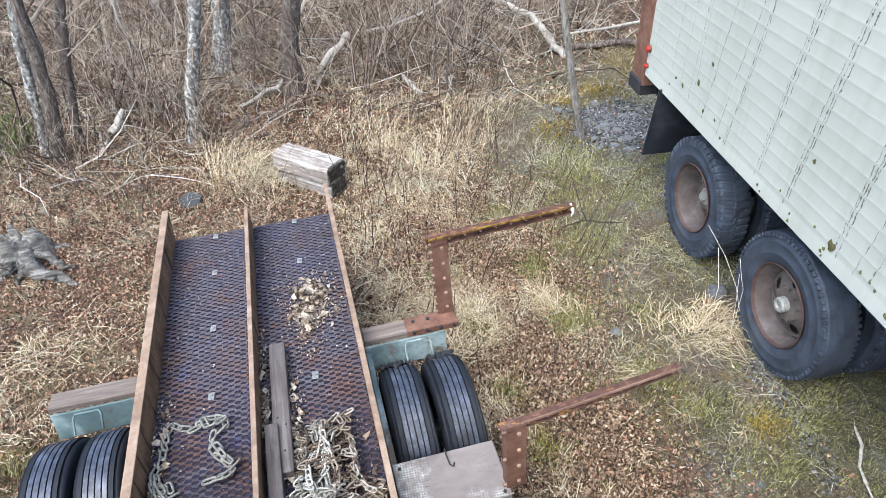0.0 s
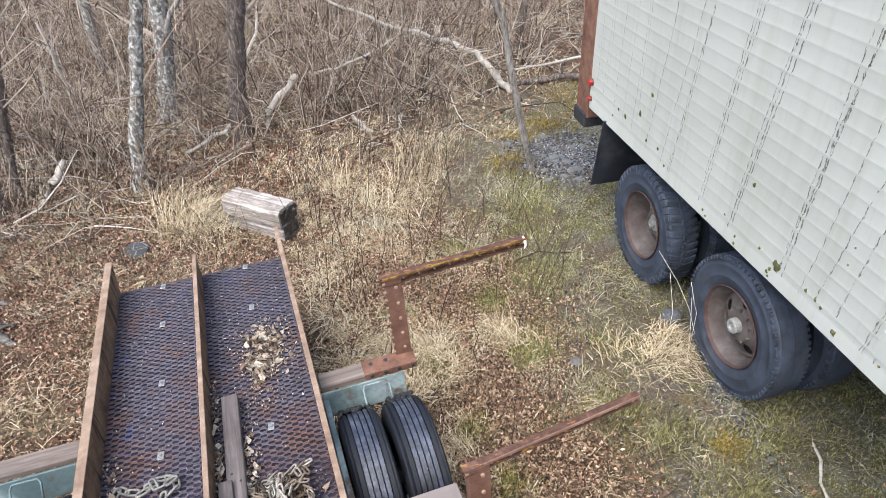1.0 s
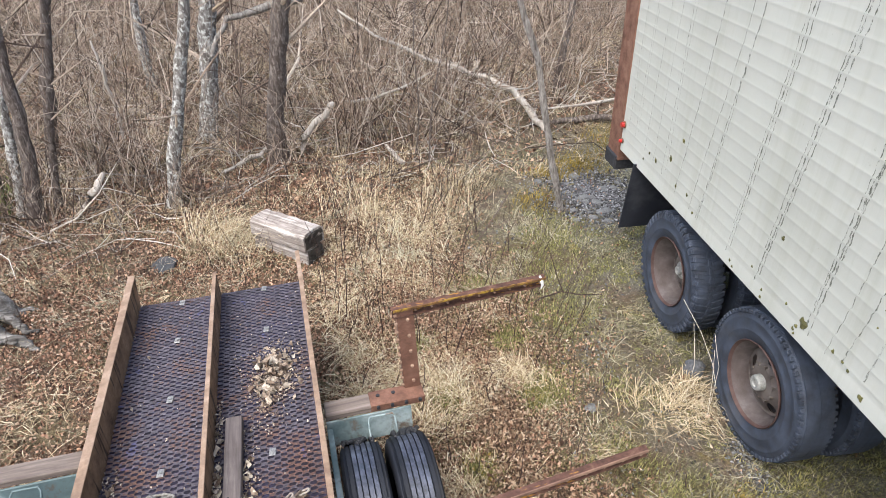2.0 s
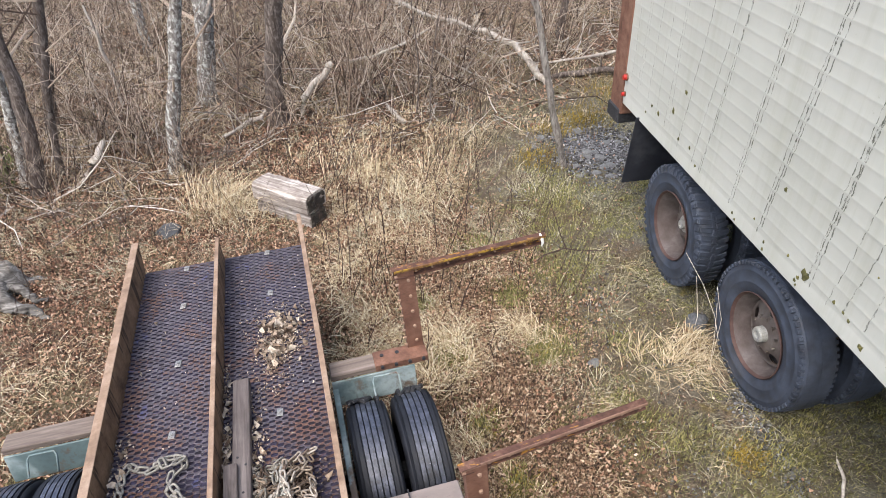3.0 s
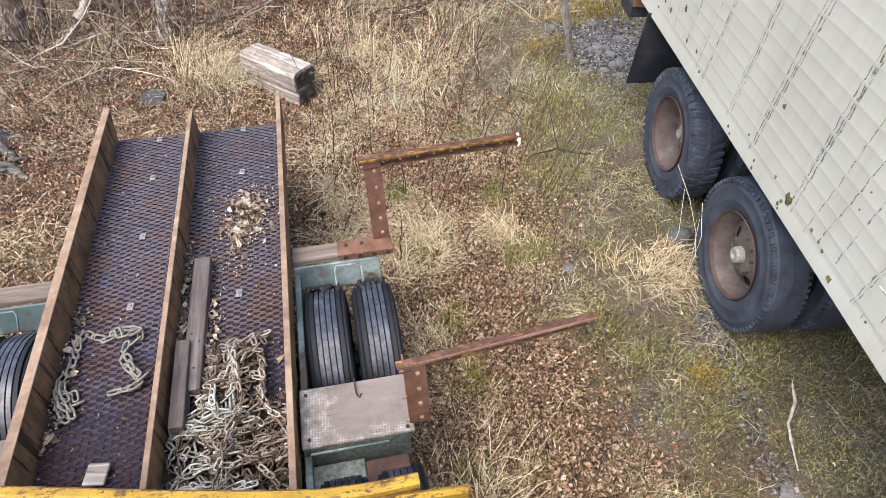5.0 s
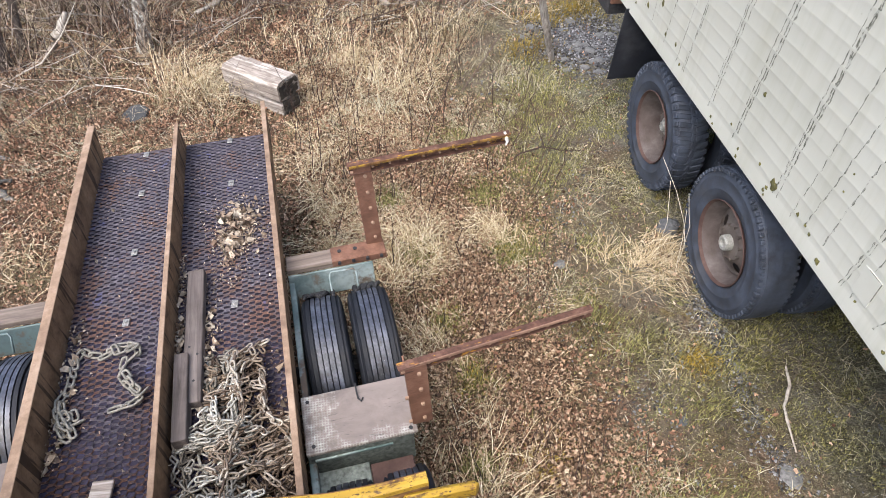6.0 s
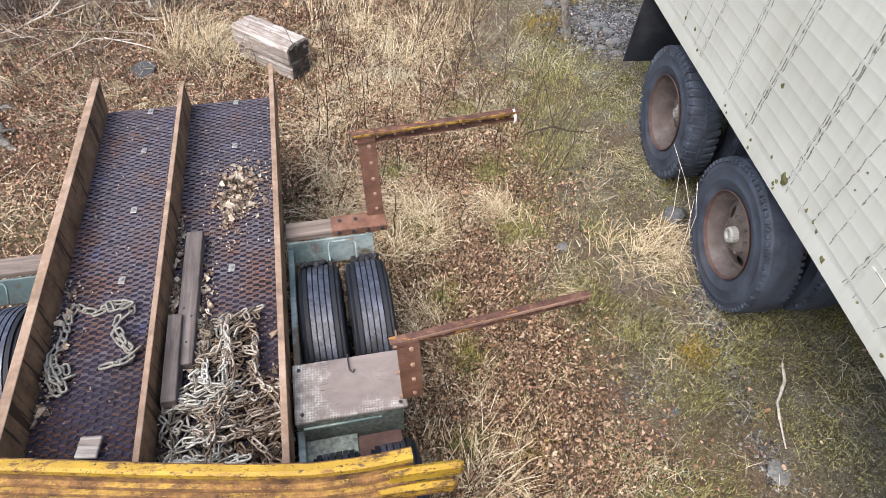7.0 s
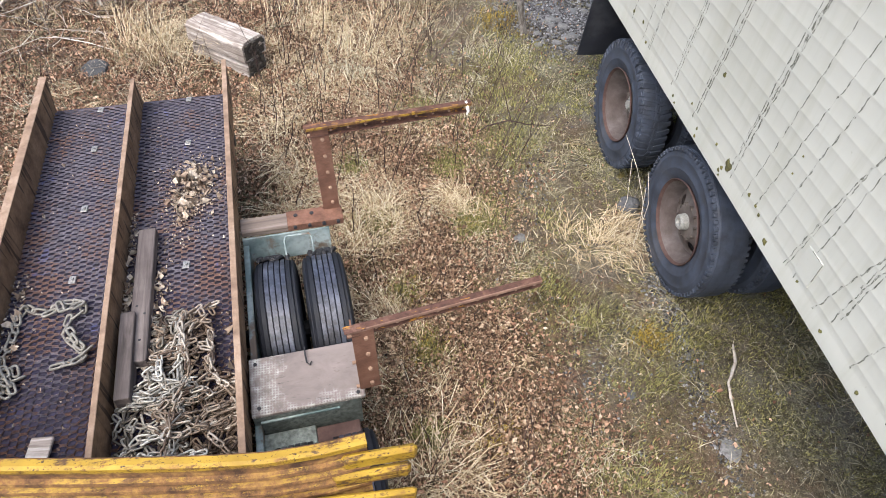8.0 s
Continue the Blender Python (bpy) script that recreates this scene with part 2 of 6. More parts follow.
M_PALEGRASS = m_island("pale_grass_blade", [(0.0, (0.24, 0.2, 0.115)), (0.4, (0.42, 0.37, 0.24)), (0.75, (0.58, 0.53, 0.38)), (1.0, (0.74, 0.7, 0.56))])
M_GREEN = m_island("green_grass_blade", [(0.0, (0.045, 0.05, 0.022)), (0.4, (0.18, 0.18, 0.08)), (0.7, (0.42, 0.4, 0.205)), (1.0, (0.68, 0.64, 0.44))])
M_SHRUB = m_island("green_shrub_leaf", [(0.0, (0.04, 0.06, 0.016)), (0.5, (0.11, 0.15, 0.04)), (1.0, (0.24, 0.27, 0.09))])
M_MOSS = m_island("golden_moss_tuft", [(0.0, (0.15, 0.105, 0.015)), (0.5, (0.32, 0.23, 0.035)), (1.0, (0.5, 0.36, 0.07))])
M_TWIG = m_island("thin_bare_stem", [(0.0, (0.022, 0.016, 0.014)), (0.3, (0.13, 0.092, 0.072)), (0.6, (0.41, 0.308, 0.23)), (0.88, (0.66, 0.55, 0.44)), (1.0, (0.78, 0.69, 0.58))])
M_DEADTWIG = m_island("dead_stick", [(0.0, (0.05, 0.035, 0.028)), (0.4, (0.2, 0.155, 0.125)), (0.75, (0.45, 0.395, 0.335)), (1.0, (0.82, 0.77, 0.69))])
M_GRAVEL = m_island("grey_gravel", [(0.0, (0.03, 0.03, 0.032)), (0.5, (0.12, 0.124, 0.13)), (0.9, (0.27, 0.275, 0.285)), (1.0, (0.46, 0.465, 0.475))], 0.9)
M_TALL = m_plain("pale_stalk", (0.62, 0.56, 0.44), (0.74, 0.7, 0.6), 30)
M_SAPLING = m_plain("red_brown_stem", (0.045, 0.026, 0.022), (0.085, 0.052, 0.042), 20)
M_BARK = m_bark("grey_bark", (0.14, 0.115, 0.1), (0.29, 0.25, 0.22), (0.04, 0.032, 0.027), (0.085, 0.066, 0.056), 0.66)
M_BIRCH = m_bark("lichen_bark", (0.23, 0.21, 0.19), (0.42, 0.4, 0.375), (0.07, 0.06, 0.053), (0.11, 0.094, 0.083), 0.52)
M_DEAD = m_wood("bleached_deadwood", (0.42, 0.38, 0.33), (0.62, 0.58, 0.52), (0.17, 0.14, 0.11), 2)
M_POLE = m_bark("weathered_pole", (0.26, 0.235, 0.21), (0.44, 0.41, 0.375), (0.1, 0.085, 0.075))
M_BEAM = m_wood("weathered_beam", (0.29, 0.25, 0.22), (0.66, 0.625, 0.58), (0.05, 0.036, 0.028), 0)
M_STUMP = m_wood("bleached_stump", (0.13, 0.12, 0.108), (0.42, 0.4, 0.37), (0.02, 0.017, 0.014), 0)
M_ROT = m_plain("rotten_wood", (0.03, 0.026, 0.022), (0.09, 0.075, 0.06), 20, 0.95, 0.0, 0.01)
M_BOARD = m_wood("weathered_board", (0.125, 0.105, 0.1), (0.21, 0.182, 0.17), (0.05, 0.042, 0.039), 1)
M_PLANK = m_wood("grey_brown_plank", (0.158, 0.127, 0.108), (0.255, 0.212, 0.186), (0.068, 0.051, 0.044), 0)
M_ROCK = m_plain("grey_stone", (0.065, 0.068, 0.072), (0.17, 0.175, 0.182), 14, 0.9, 0.0, 0.006)
M_SLATE = m_plain("dark_slate", (0.042, 0.043, 0.046), (0.122, 0.125, 0.131), 14, 0.9, 0.0, 0.006)
M_BEDSTONE = m_plain("pale_grey_stone", (0.115, 0.115, 0.114), (0.28, 0.28, 0.276), 14, 0.9, 0.0, 0.006)
M_RAIL = m_rust("brown_rusted_plate", (0.218, 0.136, 0.08), (0.08, 0.05, 0.033), (0.32, 0.21, 0.13))
M_CAP = m_rust("pale_rusted_edge", (0.3, 0.21, 0.147), (0.16, 0.105, 0.075), (0.43, 0.325, 0.245), False)
M_RUST = m_rust("red_rust", (0.195, 0.1, 0.068), (0.08, 0.04, 0.029), (0.3, 0.172, 0.12), False)
M_BOLT = m_rust("bolt_rust", (0.33, 0.215, 0.15), (0.17, 0.1, 0.07), (0.48, 0.36, 0.27), False)
M_TAPE = m_plain("white_tape", (0.7, 0.7, 0.68), (0.8, 0.8, 0.78), 30, 0.6)
M_YELLOW = m_yellow()
# Rust and rubbed paint that also carry the shade and highlight of the ribs.
M_BLADERUSTSHADE = m_yellow("shaded_rust_through_yellow", 0.22, 0.32)
M_BLADEWORNLIT = m_yellow("lit_rubbed_yellow_paint", 0.43, 0.52)
M_TEAL = m_teal()
# Grimy teal, with the shade below the fender deck mixed into its colour.
M_GRIMYSHADETEAL = m_plain("grimy_shaded_teal_paint", (0.075, 0.088, 0.08), (0.27, 0.31, 0.285), 9, 0.7)
M_FENDERDECK = m_fender_deck()
M_GRATE = m_grating()
M_FLOORPLATE = m_plain("dark_blue_plate", (0.022, 0.017, 0.026), (0.046, 0.044, 0.098), 9, 0.8)
M_SIDING = m_siding()
M_STREAK = m_streak()
M_LICHEN = m_plain("dark_lichen", (0.06, 0.06, 0.025), (0.23, 0.205, 0.065), 60, 0.95)
M_RUBBER = m_rubber()
M_BLACKTYRE = m_rubber("black_road_tyre", (0.0035, 0.0045, 0.008), (0.01, 0.0125, 0.02), 0.012)


def m_tread():
    """Rubbed tread: grey-blue sky sheen put into the colour, broken by black smears and pale specks."""
    n = N("worn_tread_with_sheen")
    a = n.noise(9, 7, 0.7, n.space((1.0, 1.0, 1.0)))
    col = n.ramp(a, (0.38, (0.007, 0.008, 0.012)), (0.49, (0.03, 0.035, 0.053)), (0.7, (0.1, 0.112, 0.152)))
    col = n.mix(n.grey(n.noise(110, 4, 0.7), 0.69, 0.73), col, (0.45, 0.46, 0.5))
    col = n.mix(n.grey(n.noise(45, 4, 0.7), 0.58, 0.66), col, (0.025, 0.027, 0.033))
    return n.done(col, n.ramp(a, (0.35, (0.6, 0.6, 0.6)), (0.65, (0.28, 0.28, 0.28))), 0.0, n.noise(90, 4), 0.001, 0.4, 0.6)


M_TREAD = m_tread()
M_RIM = m_rust("rusty_rim", (0.1, 0.082, 0.075), (0.06, 0.042, 0.037), (0.17, 0.15, 0.14), False)
M_DISC = m_rust("grimy_wheel_disc", (0.125, 0.105, 0.093), (0.06, 0.043, 0.036), (0.22, 0.195, 0.175), False)
M_RIMLIP = m_rust("red_rusted_lip", (0.08, 0.047, 0.04), (0.05, 0.03, 0.027), (0.13, 0.08, 0.068), False)
M_HUB = m_plain("pale_hub_paint", (0.25, 0.25, 0.23), (0.4, 0.395, 0.36), 20, 0.6)
M_CHAIN = m_island("galvanised_chain", [(0.0, (0.035, 0.024, 0.018)), (0.5, (0.12, 0.085, 0.06)), (1.0, (0.27, 0.21, 0.155))], 0.6)
M_PALECHAIN = m_island("pale_weathered_chain", [(0.0, (0.06, 0.05, 0.04)), (0.5, (0.2, 0.185, 0.155)), (1.0, (0.45, 0.435, 0.39))], 0.6)
M_DARK = m_plain("dark_steel_and_shade", (0.02, 0.021, 0.024), (0.05, 0.05, 0.055), 10, 0.7)
M_FLAP = m_rubber("black_flap", (0.012, 0.014, 0.02), (0.03, 0.034, 0.045))
M_CLIP = m_plain("zinc_clip", (0.28, 0.28, 0.27), (0.46, 0.46, 0.44), 30, 0.45, 0.4)
M_RED = m_plain("red_lens", (0.36, 0.015, 0.012), (0.5, 0.03, 0.02), 30, 0.35)


def m_chain(name, *stops):
    n = N(name)
    o = n.add("ShaderNodeObjectInfo")
    col = n.ramp(o.outputs["Random"], *stops)
    col = n.mix(n.grey(n.noise(40, 5), 0.5, 0.75), col, (0.12, 0.07, 0.042))
    return n.done(col, 0.55, 0.35, n.noise(160, 4), 0.0008, 0.4)


M_LINK = m_chain("rusty_chain_link", (0.0, (0.09, 0.063, 0.047)), (0.5, (0.24, 0.195, 0.15)), (1.0, (0.46, 0.42, 0.36)))
M_GREYLINK = m_chain("weathered_chain_link", (0.0, (0.17, 0.155, 0.13)), (0.5, (0.34, 0.33, 0.295)), (1.0, (0.55, 0.545, 0.5)))
M_PALELINK = m_plain("pale_galvanised_link", (0.19, 0.18, 0.155), (0.4, 0.39, 0.355), 30, 0.55, 0.2)


# ---- mesh helpers ----
def mesh_of(name, verts, faces, mats, smooth=False, slots=None):
    me = bpy.data.meshes.new(name)
    me.from_pydata([tuple(v) for v in verts], [], [tuple(f) for f in faces])
    for m in mats if isinstance(mats, (list, tuple)) else (mats,):
        me.materials.append(m)
    if slots is not None:
        me.polygons.foreach_set("material_index", slots)
    if smooth:
        me.polygons.foreach_set("use_smooth", [True] * len(me.polygons))
    me.update()
    return me


def part(name, bm, material, parent=None, label="", at=None, smooth=False):
    """Links a bmesh or a mesh as one object, under a thing or a part."""
    if isinstance(bm, bmesh.types.BMesh):
        bmesh.ops.recalc_face_normals(bm, faces=bm.faces[:])
        me = bpy.data.meshes.new(name)
        bm.to_mesh(me)
        bm.free()
        me.materials.append(material)
        if smooth:
            me.polygons.foreach_set("use_smooth", [True] * len(me.polygons))
    else:
        me = bm
    ob = new(name, me)
    if parent is not None:
        ob.parent = parent
    if at is not None:
        ob.matrix_local = at
    return tagged(ob, label)


def thing(name, m, label, category, group="", kind=""):
    e = new(name)
    e.empty_display_size = 0.1
    e.matrix_world = m
    return tagged(e, label, category, group, kind)


def box(lo, hi, bevel=0.0, bm=None, m=None):
    bm = bm or bmesh.new()
    c = [(a + b) / 2 for a, b in zip(lo, hi)]
    s = [b - a for a, b in zip(lo, hi)]
    mat = Matrix.Translation(c) @ Matrix.Diagonal((*s, 1))
    r = bmesh.ops.create_cube(bm, size=1, matrix=(m @ mat) if m else mat)
    if bevel:
        es = list({e for v in r["verts"] for e in v.link_edges})
        bmesh.ops.bevel(bm, geom=es, offset=bevel, segments=1, affect="EDGES")
    return bm


def prism(outline, axis, lo, hi, bevel=0.0, bm=None):
    """An outline in the two other axes, drawn out along axis from lo to hi."""
    bm = bm or bmesh.new()

    def at(p, d):
        q = list(p)
        q.insert("xyz".index(axis), d)
        return bm.verts.new(q)

    a, b = [at(p, lo) for p in outline], [at(p, hi) for p in outline]
    n = len(outline)
    fs = [bm.faces.new(a), bm.faces.new(b[::-1])]
    for i in range(n):
        fs.append(bm.faces.new((a[i], b[i], b[(i + 1) % n], a[(i + 1) % n])))
    bmesh.ops.recalc_face_normals(bm, faces=fs)
    if bevel:
        bmesh.ops.bevel(bm, geom=list({e for f in fs for e in f.edges}), offset=bevel, segments=1, affect="EDGES")
    return bm


def rod(a, b, r, r2=None, n=10, bm=None):
    bm = bm or bmesh.new()
    a, b = Vector(a), Vector(b)
    m = Matrix.Translation((a + b) / 2) @ (b - a).to_track_quat("Z", "Y").to_matrix().to_4x4()
    bmesh.ops.create_cone(bm, cap_ends=True, segments=n, radius1=r, radius2=r if r2 is None else r2, depth=(b - a).length, matrix=m)
    return bm


def lathe(profile, n, axis="x", closed=False):
    """Turns a profile of (along, radius) round an axis."""
    bm = bmesh.new()
    rings = []
    for i in range(n):
        a = 2 * math.pi * i / n
        c, s = math.cos(a), math.sin(a)
        rings.append([bm.verts.new((d, r * c, r * s) if axis == "x" else (r * c, r * s, d)) for d, r in profile])
    k = len(profile)
    for i in range(n):
        p, q = rings[i], rings[(i + 1) % n]
        for j in range(k if closed else k - 1):
            bm.faces.new((p[j], q[j], q[(j + 1) % k], p[(j + 1) % k]))
    return bm


class Heap:
    """Gathers many small pieces into one mesh."""

    def __init__(self):
        self.v, self.f, self.n = [], [], 0

    def add(self, verts, faces):
        self.v.append(np.asarray(verts, float))
        self.f += [tuple(i + self.n for i in f) for f in faces]
        self.n += len(verts)

    def tube(self, pts, radii, sides=5):
        pts = np.asarray(pts, float)
        d = np.gradient(pts, axis=0)
        d /= np.linalg.norm(d, axis=1, keepdims=True) + 1e-9
        up = np.where(np.abs(d[:, 2:3]) > 0.9, np.array([[1.0, 0, 0]]), np.array([[0, 0, 1.0]]))
        u = np.cross(d, up)
        u /= np.linalg.norm(u, axis=1, keepdims=True) + 1e-9
        w = np.cross(d, u)
        a = np.arange(sides) * 2 * math.pi / sides
        ring = pts[:, None] + np.asarray(radii, float)[:, None, None] * (np.cos(a)[None, :, None] * u[:, None] + np.sin(a)[None, :, None] * w[:, None])
        k = len(pts)
        faces = [(i * sides + j, i * sides + (j + 1) % sides, (i + 1) * sides + (j + 1) % sides, (i + 1) * sides + j) for i in range(k - 1) for j in range(sides)]
        faces.append(tuple(range((k - 1) * sides, k * sides)))
        self.add(ring.reshape(-1, 3), faces)

    def mesh(self, name, material, smooth=False):
        return mesh_of(name, np.concatenate(self.v) if self.v else [], self.f, material, smooth)


rng = np.random.default_rng(7)


# ---- ground ----
def height(x, y):
    """Rise of the ground: gentle humps, a little higher under the wood."""
    x, y = np.asarray(x, float), np.asarray(y, float)
    h = 0.03 * np.sin(1.7 * x + 0.6 * y) * np.sin(1.3 * y - 0.5 * x) + 0.018 * np.sin(4.1 * x + 1.0) * np.sin(3.7 * y)
    h += 0.012 * np.sin(9.3 * x + 2.1 * y) * np.sin(8.1 * y + 1.4) - 0.02
    wood = np.clip((y - 3.8) / 6.0, 0, 1) * np.clip((60 - y) / 40, 0, 1)
    h += wood * (0.12 + 0.09 * np.sin(0.9 * x + 0.5) * np.sin(0.8 * y))
    park = np.clip((x - 3.0) / 0.7, 0, 1) * np.clip((3.0 - y) / 1.0, 0, 1)
    return h * (1 - 0.8 * park)


def axis_steps(lo, hi, step, far):
    a = np.arange(lo, hi + 1e-6, step)
    out = [step]
    while sum(out) < far:
        out.append(out[-1] * 1.35)
    c = np.cumsum(out[1:])
    return np.concatenate([lo - c[::-1], a, hi + c])


gx, gy = axis_steps(-5.0, 8.0, 0.07, 900), axis_steps(-4.0, 10.0, 0.07, 900)
X, Y = np.meshgrid(gx, gy)
Z = height(X, Y) + rng.normal(0, 0.006, X.shape)
nx, ny = len(gx), len(gy)
idx = np.arange(nx * ny).reshape(ny, nx)
quads = np.stack([idx[:-1, :-1], idx[:-1, 1:], idx[1:, 1:], idx[1:, :-1]], -1).reshape(-1, 4)
ground = new("ground", mesh_of("ground", np.stack([X, Y, Z], -1).reshape(-1, 3), quads, M_GROUND, True))
tagged(ground, "forest floor of leaf litter, dry grass, moss and grit", "ground", kind="structure")


# ---- lowboy trailer ----
DECK = 0.74
RAILTOP = 0.93
low = thing("equipment_trailer", pose(0.3, 0, 0), "rusty low trailer with mesh deck and teal fenders", "trailer")
OX = 0.3


def lx(x):
    return x - OX


NEAR = -4.6
for x0, x1, tip, foot in ((-0.285, -0.247, 1.15, 0.55), (0.287, 0.305, 1.03, 0.55), (0.868, 0.89, 1.16, 0.73)):
    o = [(NEAR, foot), (NEAR, RAILTOP), (tip, RAILTOP), (tip - 0.02, RAILTOP - 0.03), (1.045, max(DECK - 0.03, foot + 0.005)), (1.0, foot)]
    part("side_rail", prism(o, "x", lx(x0), lx(x1), 0.003), M_RAIL, low, "tall brown rusted steel plate")
    part("rail_cap", box((lx(x0) - 0.004, NEAR, RAILTOP), (lx(x1) + 0.004, tip - 0.01, RAILTOP + 0.006), 0.002), M_CAP, low)


def grating(x0, x1, y0, y1):
    h = Heap()
    pitch, half = 0.0185, 0.034
    rows = int((y1 - y0) / pitch)
    m = int((x1 - x0) / half)
    xs = np.concatenate([x0 + half * (i + np.array([0.12, 0.88])) for i in range(m)] + [[x1]])
    xs[0] = x0
    k = len(xs)
    for r in range(rows):
        y = y0 + r * pitch
        sgn = np.where((np.arange(k) // 2 + r) % 2 == 0, 1, -1)
        worn = min(1.0, max(0.0, (-0.25 - y) / 0.9))
        w = (0.0046 - 0.0021 * worn) * rng.uniform(0.75, 1.25)
        ys = y + sgn * pitch * (0.16 + 0.1 * worn) + rng.normal(0, 0.0016, k)
        zs = DECK - 0.003 + sgn * 0.0025
        a = np.stack([xs, ys - w, zs - 0.002], -1)
        b = np.stack([xs, ys + w, zs + 0.004], -1)
        c = np.stack([xs, ys + w * 0.3, zs - 0.008], -1)
        v = np.concatenate([a, b, c])
        f = []
        for i in range(k - 1):
            f += [(i, i + 1, k + i + 1, k + i), (k + i, k + i + 1, 2 * k + i + 1, 2 * k + i), (2 * k + i, 2 * k + i + 1, i + 1, i)]
        h.add(v, f)
    return h


for x0, x1 in ((-0.245, 0.286), (0.306, 0.867)):
    g = part("grating", grating(lx(x0), lx(x1), -2.3, 1.045).mesh("grating", M_GRATE), None, low, "expanded metal mesh, rust and blue")
    tagged(g, kind="stuff")
    part("deck_plate", box((lx(x0), NEAR, DECK - 0.06), (lx(x1), 1.0, DECK - 0.014)), M_FLOORPLATE, low, "dark painted plate under the mesh")
    part("end_bar", box((lx(x0), 1.03, DECK - 0.07), (lx(x1), 1.05, DECK - 0.012), 0.003), M_GRATE, low)
for x in (-0.1, 0.15, 0.45, 0.7):
    part("frame_beam", box((lx(x) - 0.05, NEAR, 0.42), (lx(x) + 0.05, 0.95, DECK - 0.062), 0.006), M_DARK, low)
part("cross_beam", box((lx(-0.24), 0.8, 0.45), (lx(0.86), 0.9, DECK - 0.064), 0.004), M_DARK, low)


def clip_bm(w=0.034, d=0.05):
    bm = box((-w / 2, -d / 2, 0), (w / 2, d / 2, 0.005), 0.001)
    rod((0, 0, 0.005), (0, 0, 0.014), 0.009, n=6, bm=bm)
    return bm


clip_me = None
for x, ys in ((0.042, (0.985, 0.56, 0.01, -0.53)), (0.607, (1.0, 0.516, -0.545))):
    for y in ys:
        m = pose(lx(x), y, DECK + 0.004, 0, 0, -6)
        if clip_me is None:
            c = part("clip", clip_bm(), M_CLIP, low, "pale zinc hold-down clip", m)
            clip_me = c.data
        else:
            part("clip", clip_me, None, low, "pale zinc hold-down clip", m)


def tyre_profile(r, w):
    """(along, radius) points of a tyre from bead to bead."""
    h = w / 2
    return [(-h * 0.78, r * 0.56), (-h * 0.97, r * 0.66), (-h, r * 0.8), (-h * 0.94, r * 0.92), (-h * 0.84, r * 0.975), (-h * 0.72, r - 0.004), (0, r), (h * 0.72, r - 0.004), (h * 0.84, r * 0.975), (h * 0.94, r * 0.92), (h, r * 0.8), (h * 0.97, r * 0.66), (h * 0.78, r * 0.56)]


R_LOW, W_LOW = 0.415, 0.23


def rib_tyre():
    """A road tyre with four worn ribs and two shoulders between narrow zigzag grooves."""
    h = W_LOW / 2
    prof = tyre_profile(R_LOW, W_LOW)
    left, right = prof[:5], prof[8:]
    edges = np.array([-0.74, -0.5, -0.26, 0.0, 0.26, 0.5, 0.74]) * h
    n, k = 180, 10 + 24
    bm = bmesh.new()
    rings = []
    for i in range(n):
        t = 2 * math.pi * i / n
        zig = 0.001 if i % 2 else -0.001
        mid = []
        for j in range(6):
            a, b = edges[j] + 0.0032 + zig * (j > 0), edges[j + 1] - 0.0032 + zig * (j < 5)
            crown = R_LOW - 0.006 * (abs((a + b) / 2) / h) ** 2
            mid += [(a, crown - 0.014), (a, crown), (b, crown), (b, crown - 0.014)]
        rings.append([bm.verts.new((d, r * math.cos(t), r * math.sin(t))) for d, r in left + mid + right])
    for i in range(n):
        p, q = rings[i], rings[(i + 1) % n]
        for j in range(k - 1):
            f = bm.faces.new((p[j], q[j], q[j + 1], p[j + 1]))
            # Only the middle ribs take the material with the sheen in its colour.
            f.material_index = 1 if (j - 5) % 4 == 1 and 8 < j < 24 else 0
            f.smooth = not 4 <= j <= 28
    return bm


def rim_bm(r, w, deep):
    """A pressed disc wheel with its rim."""
    return lathe([(-w * 0.4, r * 0.56), (-w * 0.43, r * 0.58), (-w * 0.44, r * 0.56), (-w * 0.38, r * 0.52), (-w * 0.2, r * 0.5), (deep, r * 0.48), (deep + 0.01, r * 0.4), (deep - 0.02, r * 0.24), (deep - 0.02, 0.0)], 40)


low_mesh = {}


def low_wheel(x, y, side):
    m = pose(lx(x), y, R_LOW - 0.012, 0, 0, 0 if side < 0 else 180)
    if not low_mesh:
        e = new("wheel", None)
        t = part("tyre", rib_tyre(), M_BLACKTYRE, None, "worn ribbed black tyre")
        t.data.materials.append(M_TREAD)
        r = part("rim", rim_bm(R_LOW, W_LOW, 0.0), M_RIM, None)
        low_mesh.update(t=t.data, r=r.data)
        for o in (e, t, r):
            bpy.data.objects.remove(o)
    t = part("wheel", low_mesh["t"], None, low, "worn ribbed black tyre", m)
    part("rim", low_mesh["r"], None, t)


AX1, AX2 = -0.86, -1.98
for ax in (AX1, AX2):
    for x, side in ((1.06, -1), (1.315, 1), (-0.47, 1), (-0.72, -1)):
        low_wheel(x, ax, side)
    part("axle", rod((lx(-0.7), ax, R_LOW), (lx(1.3), ax, R_LOW), 0.05), M_DARK, low)
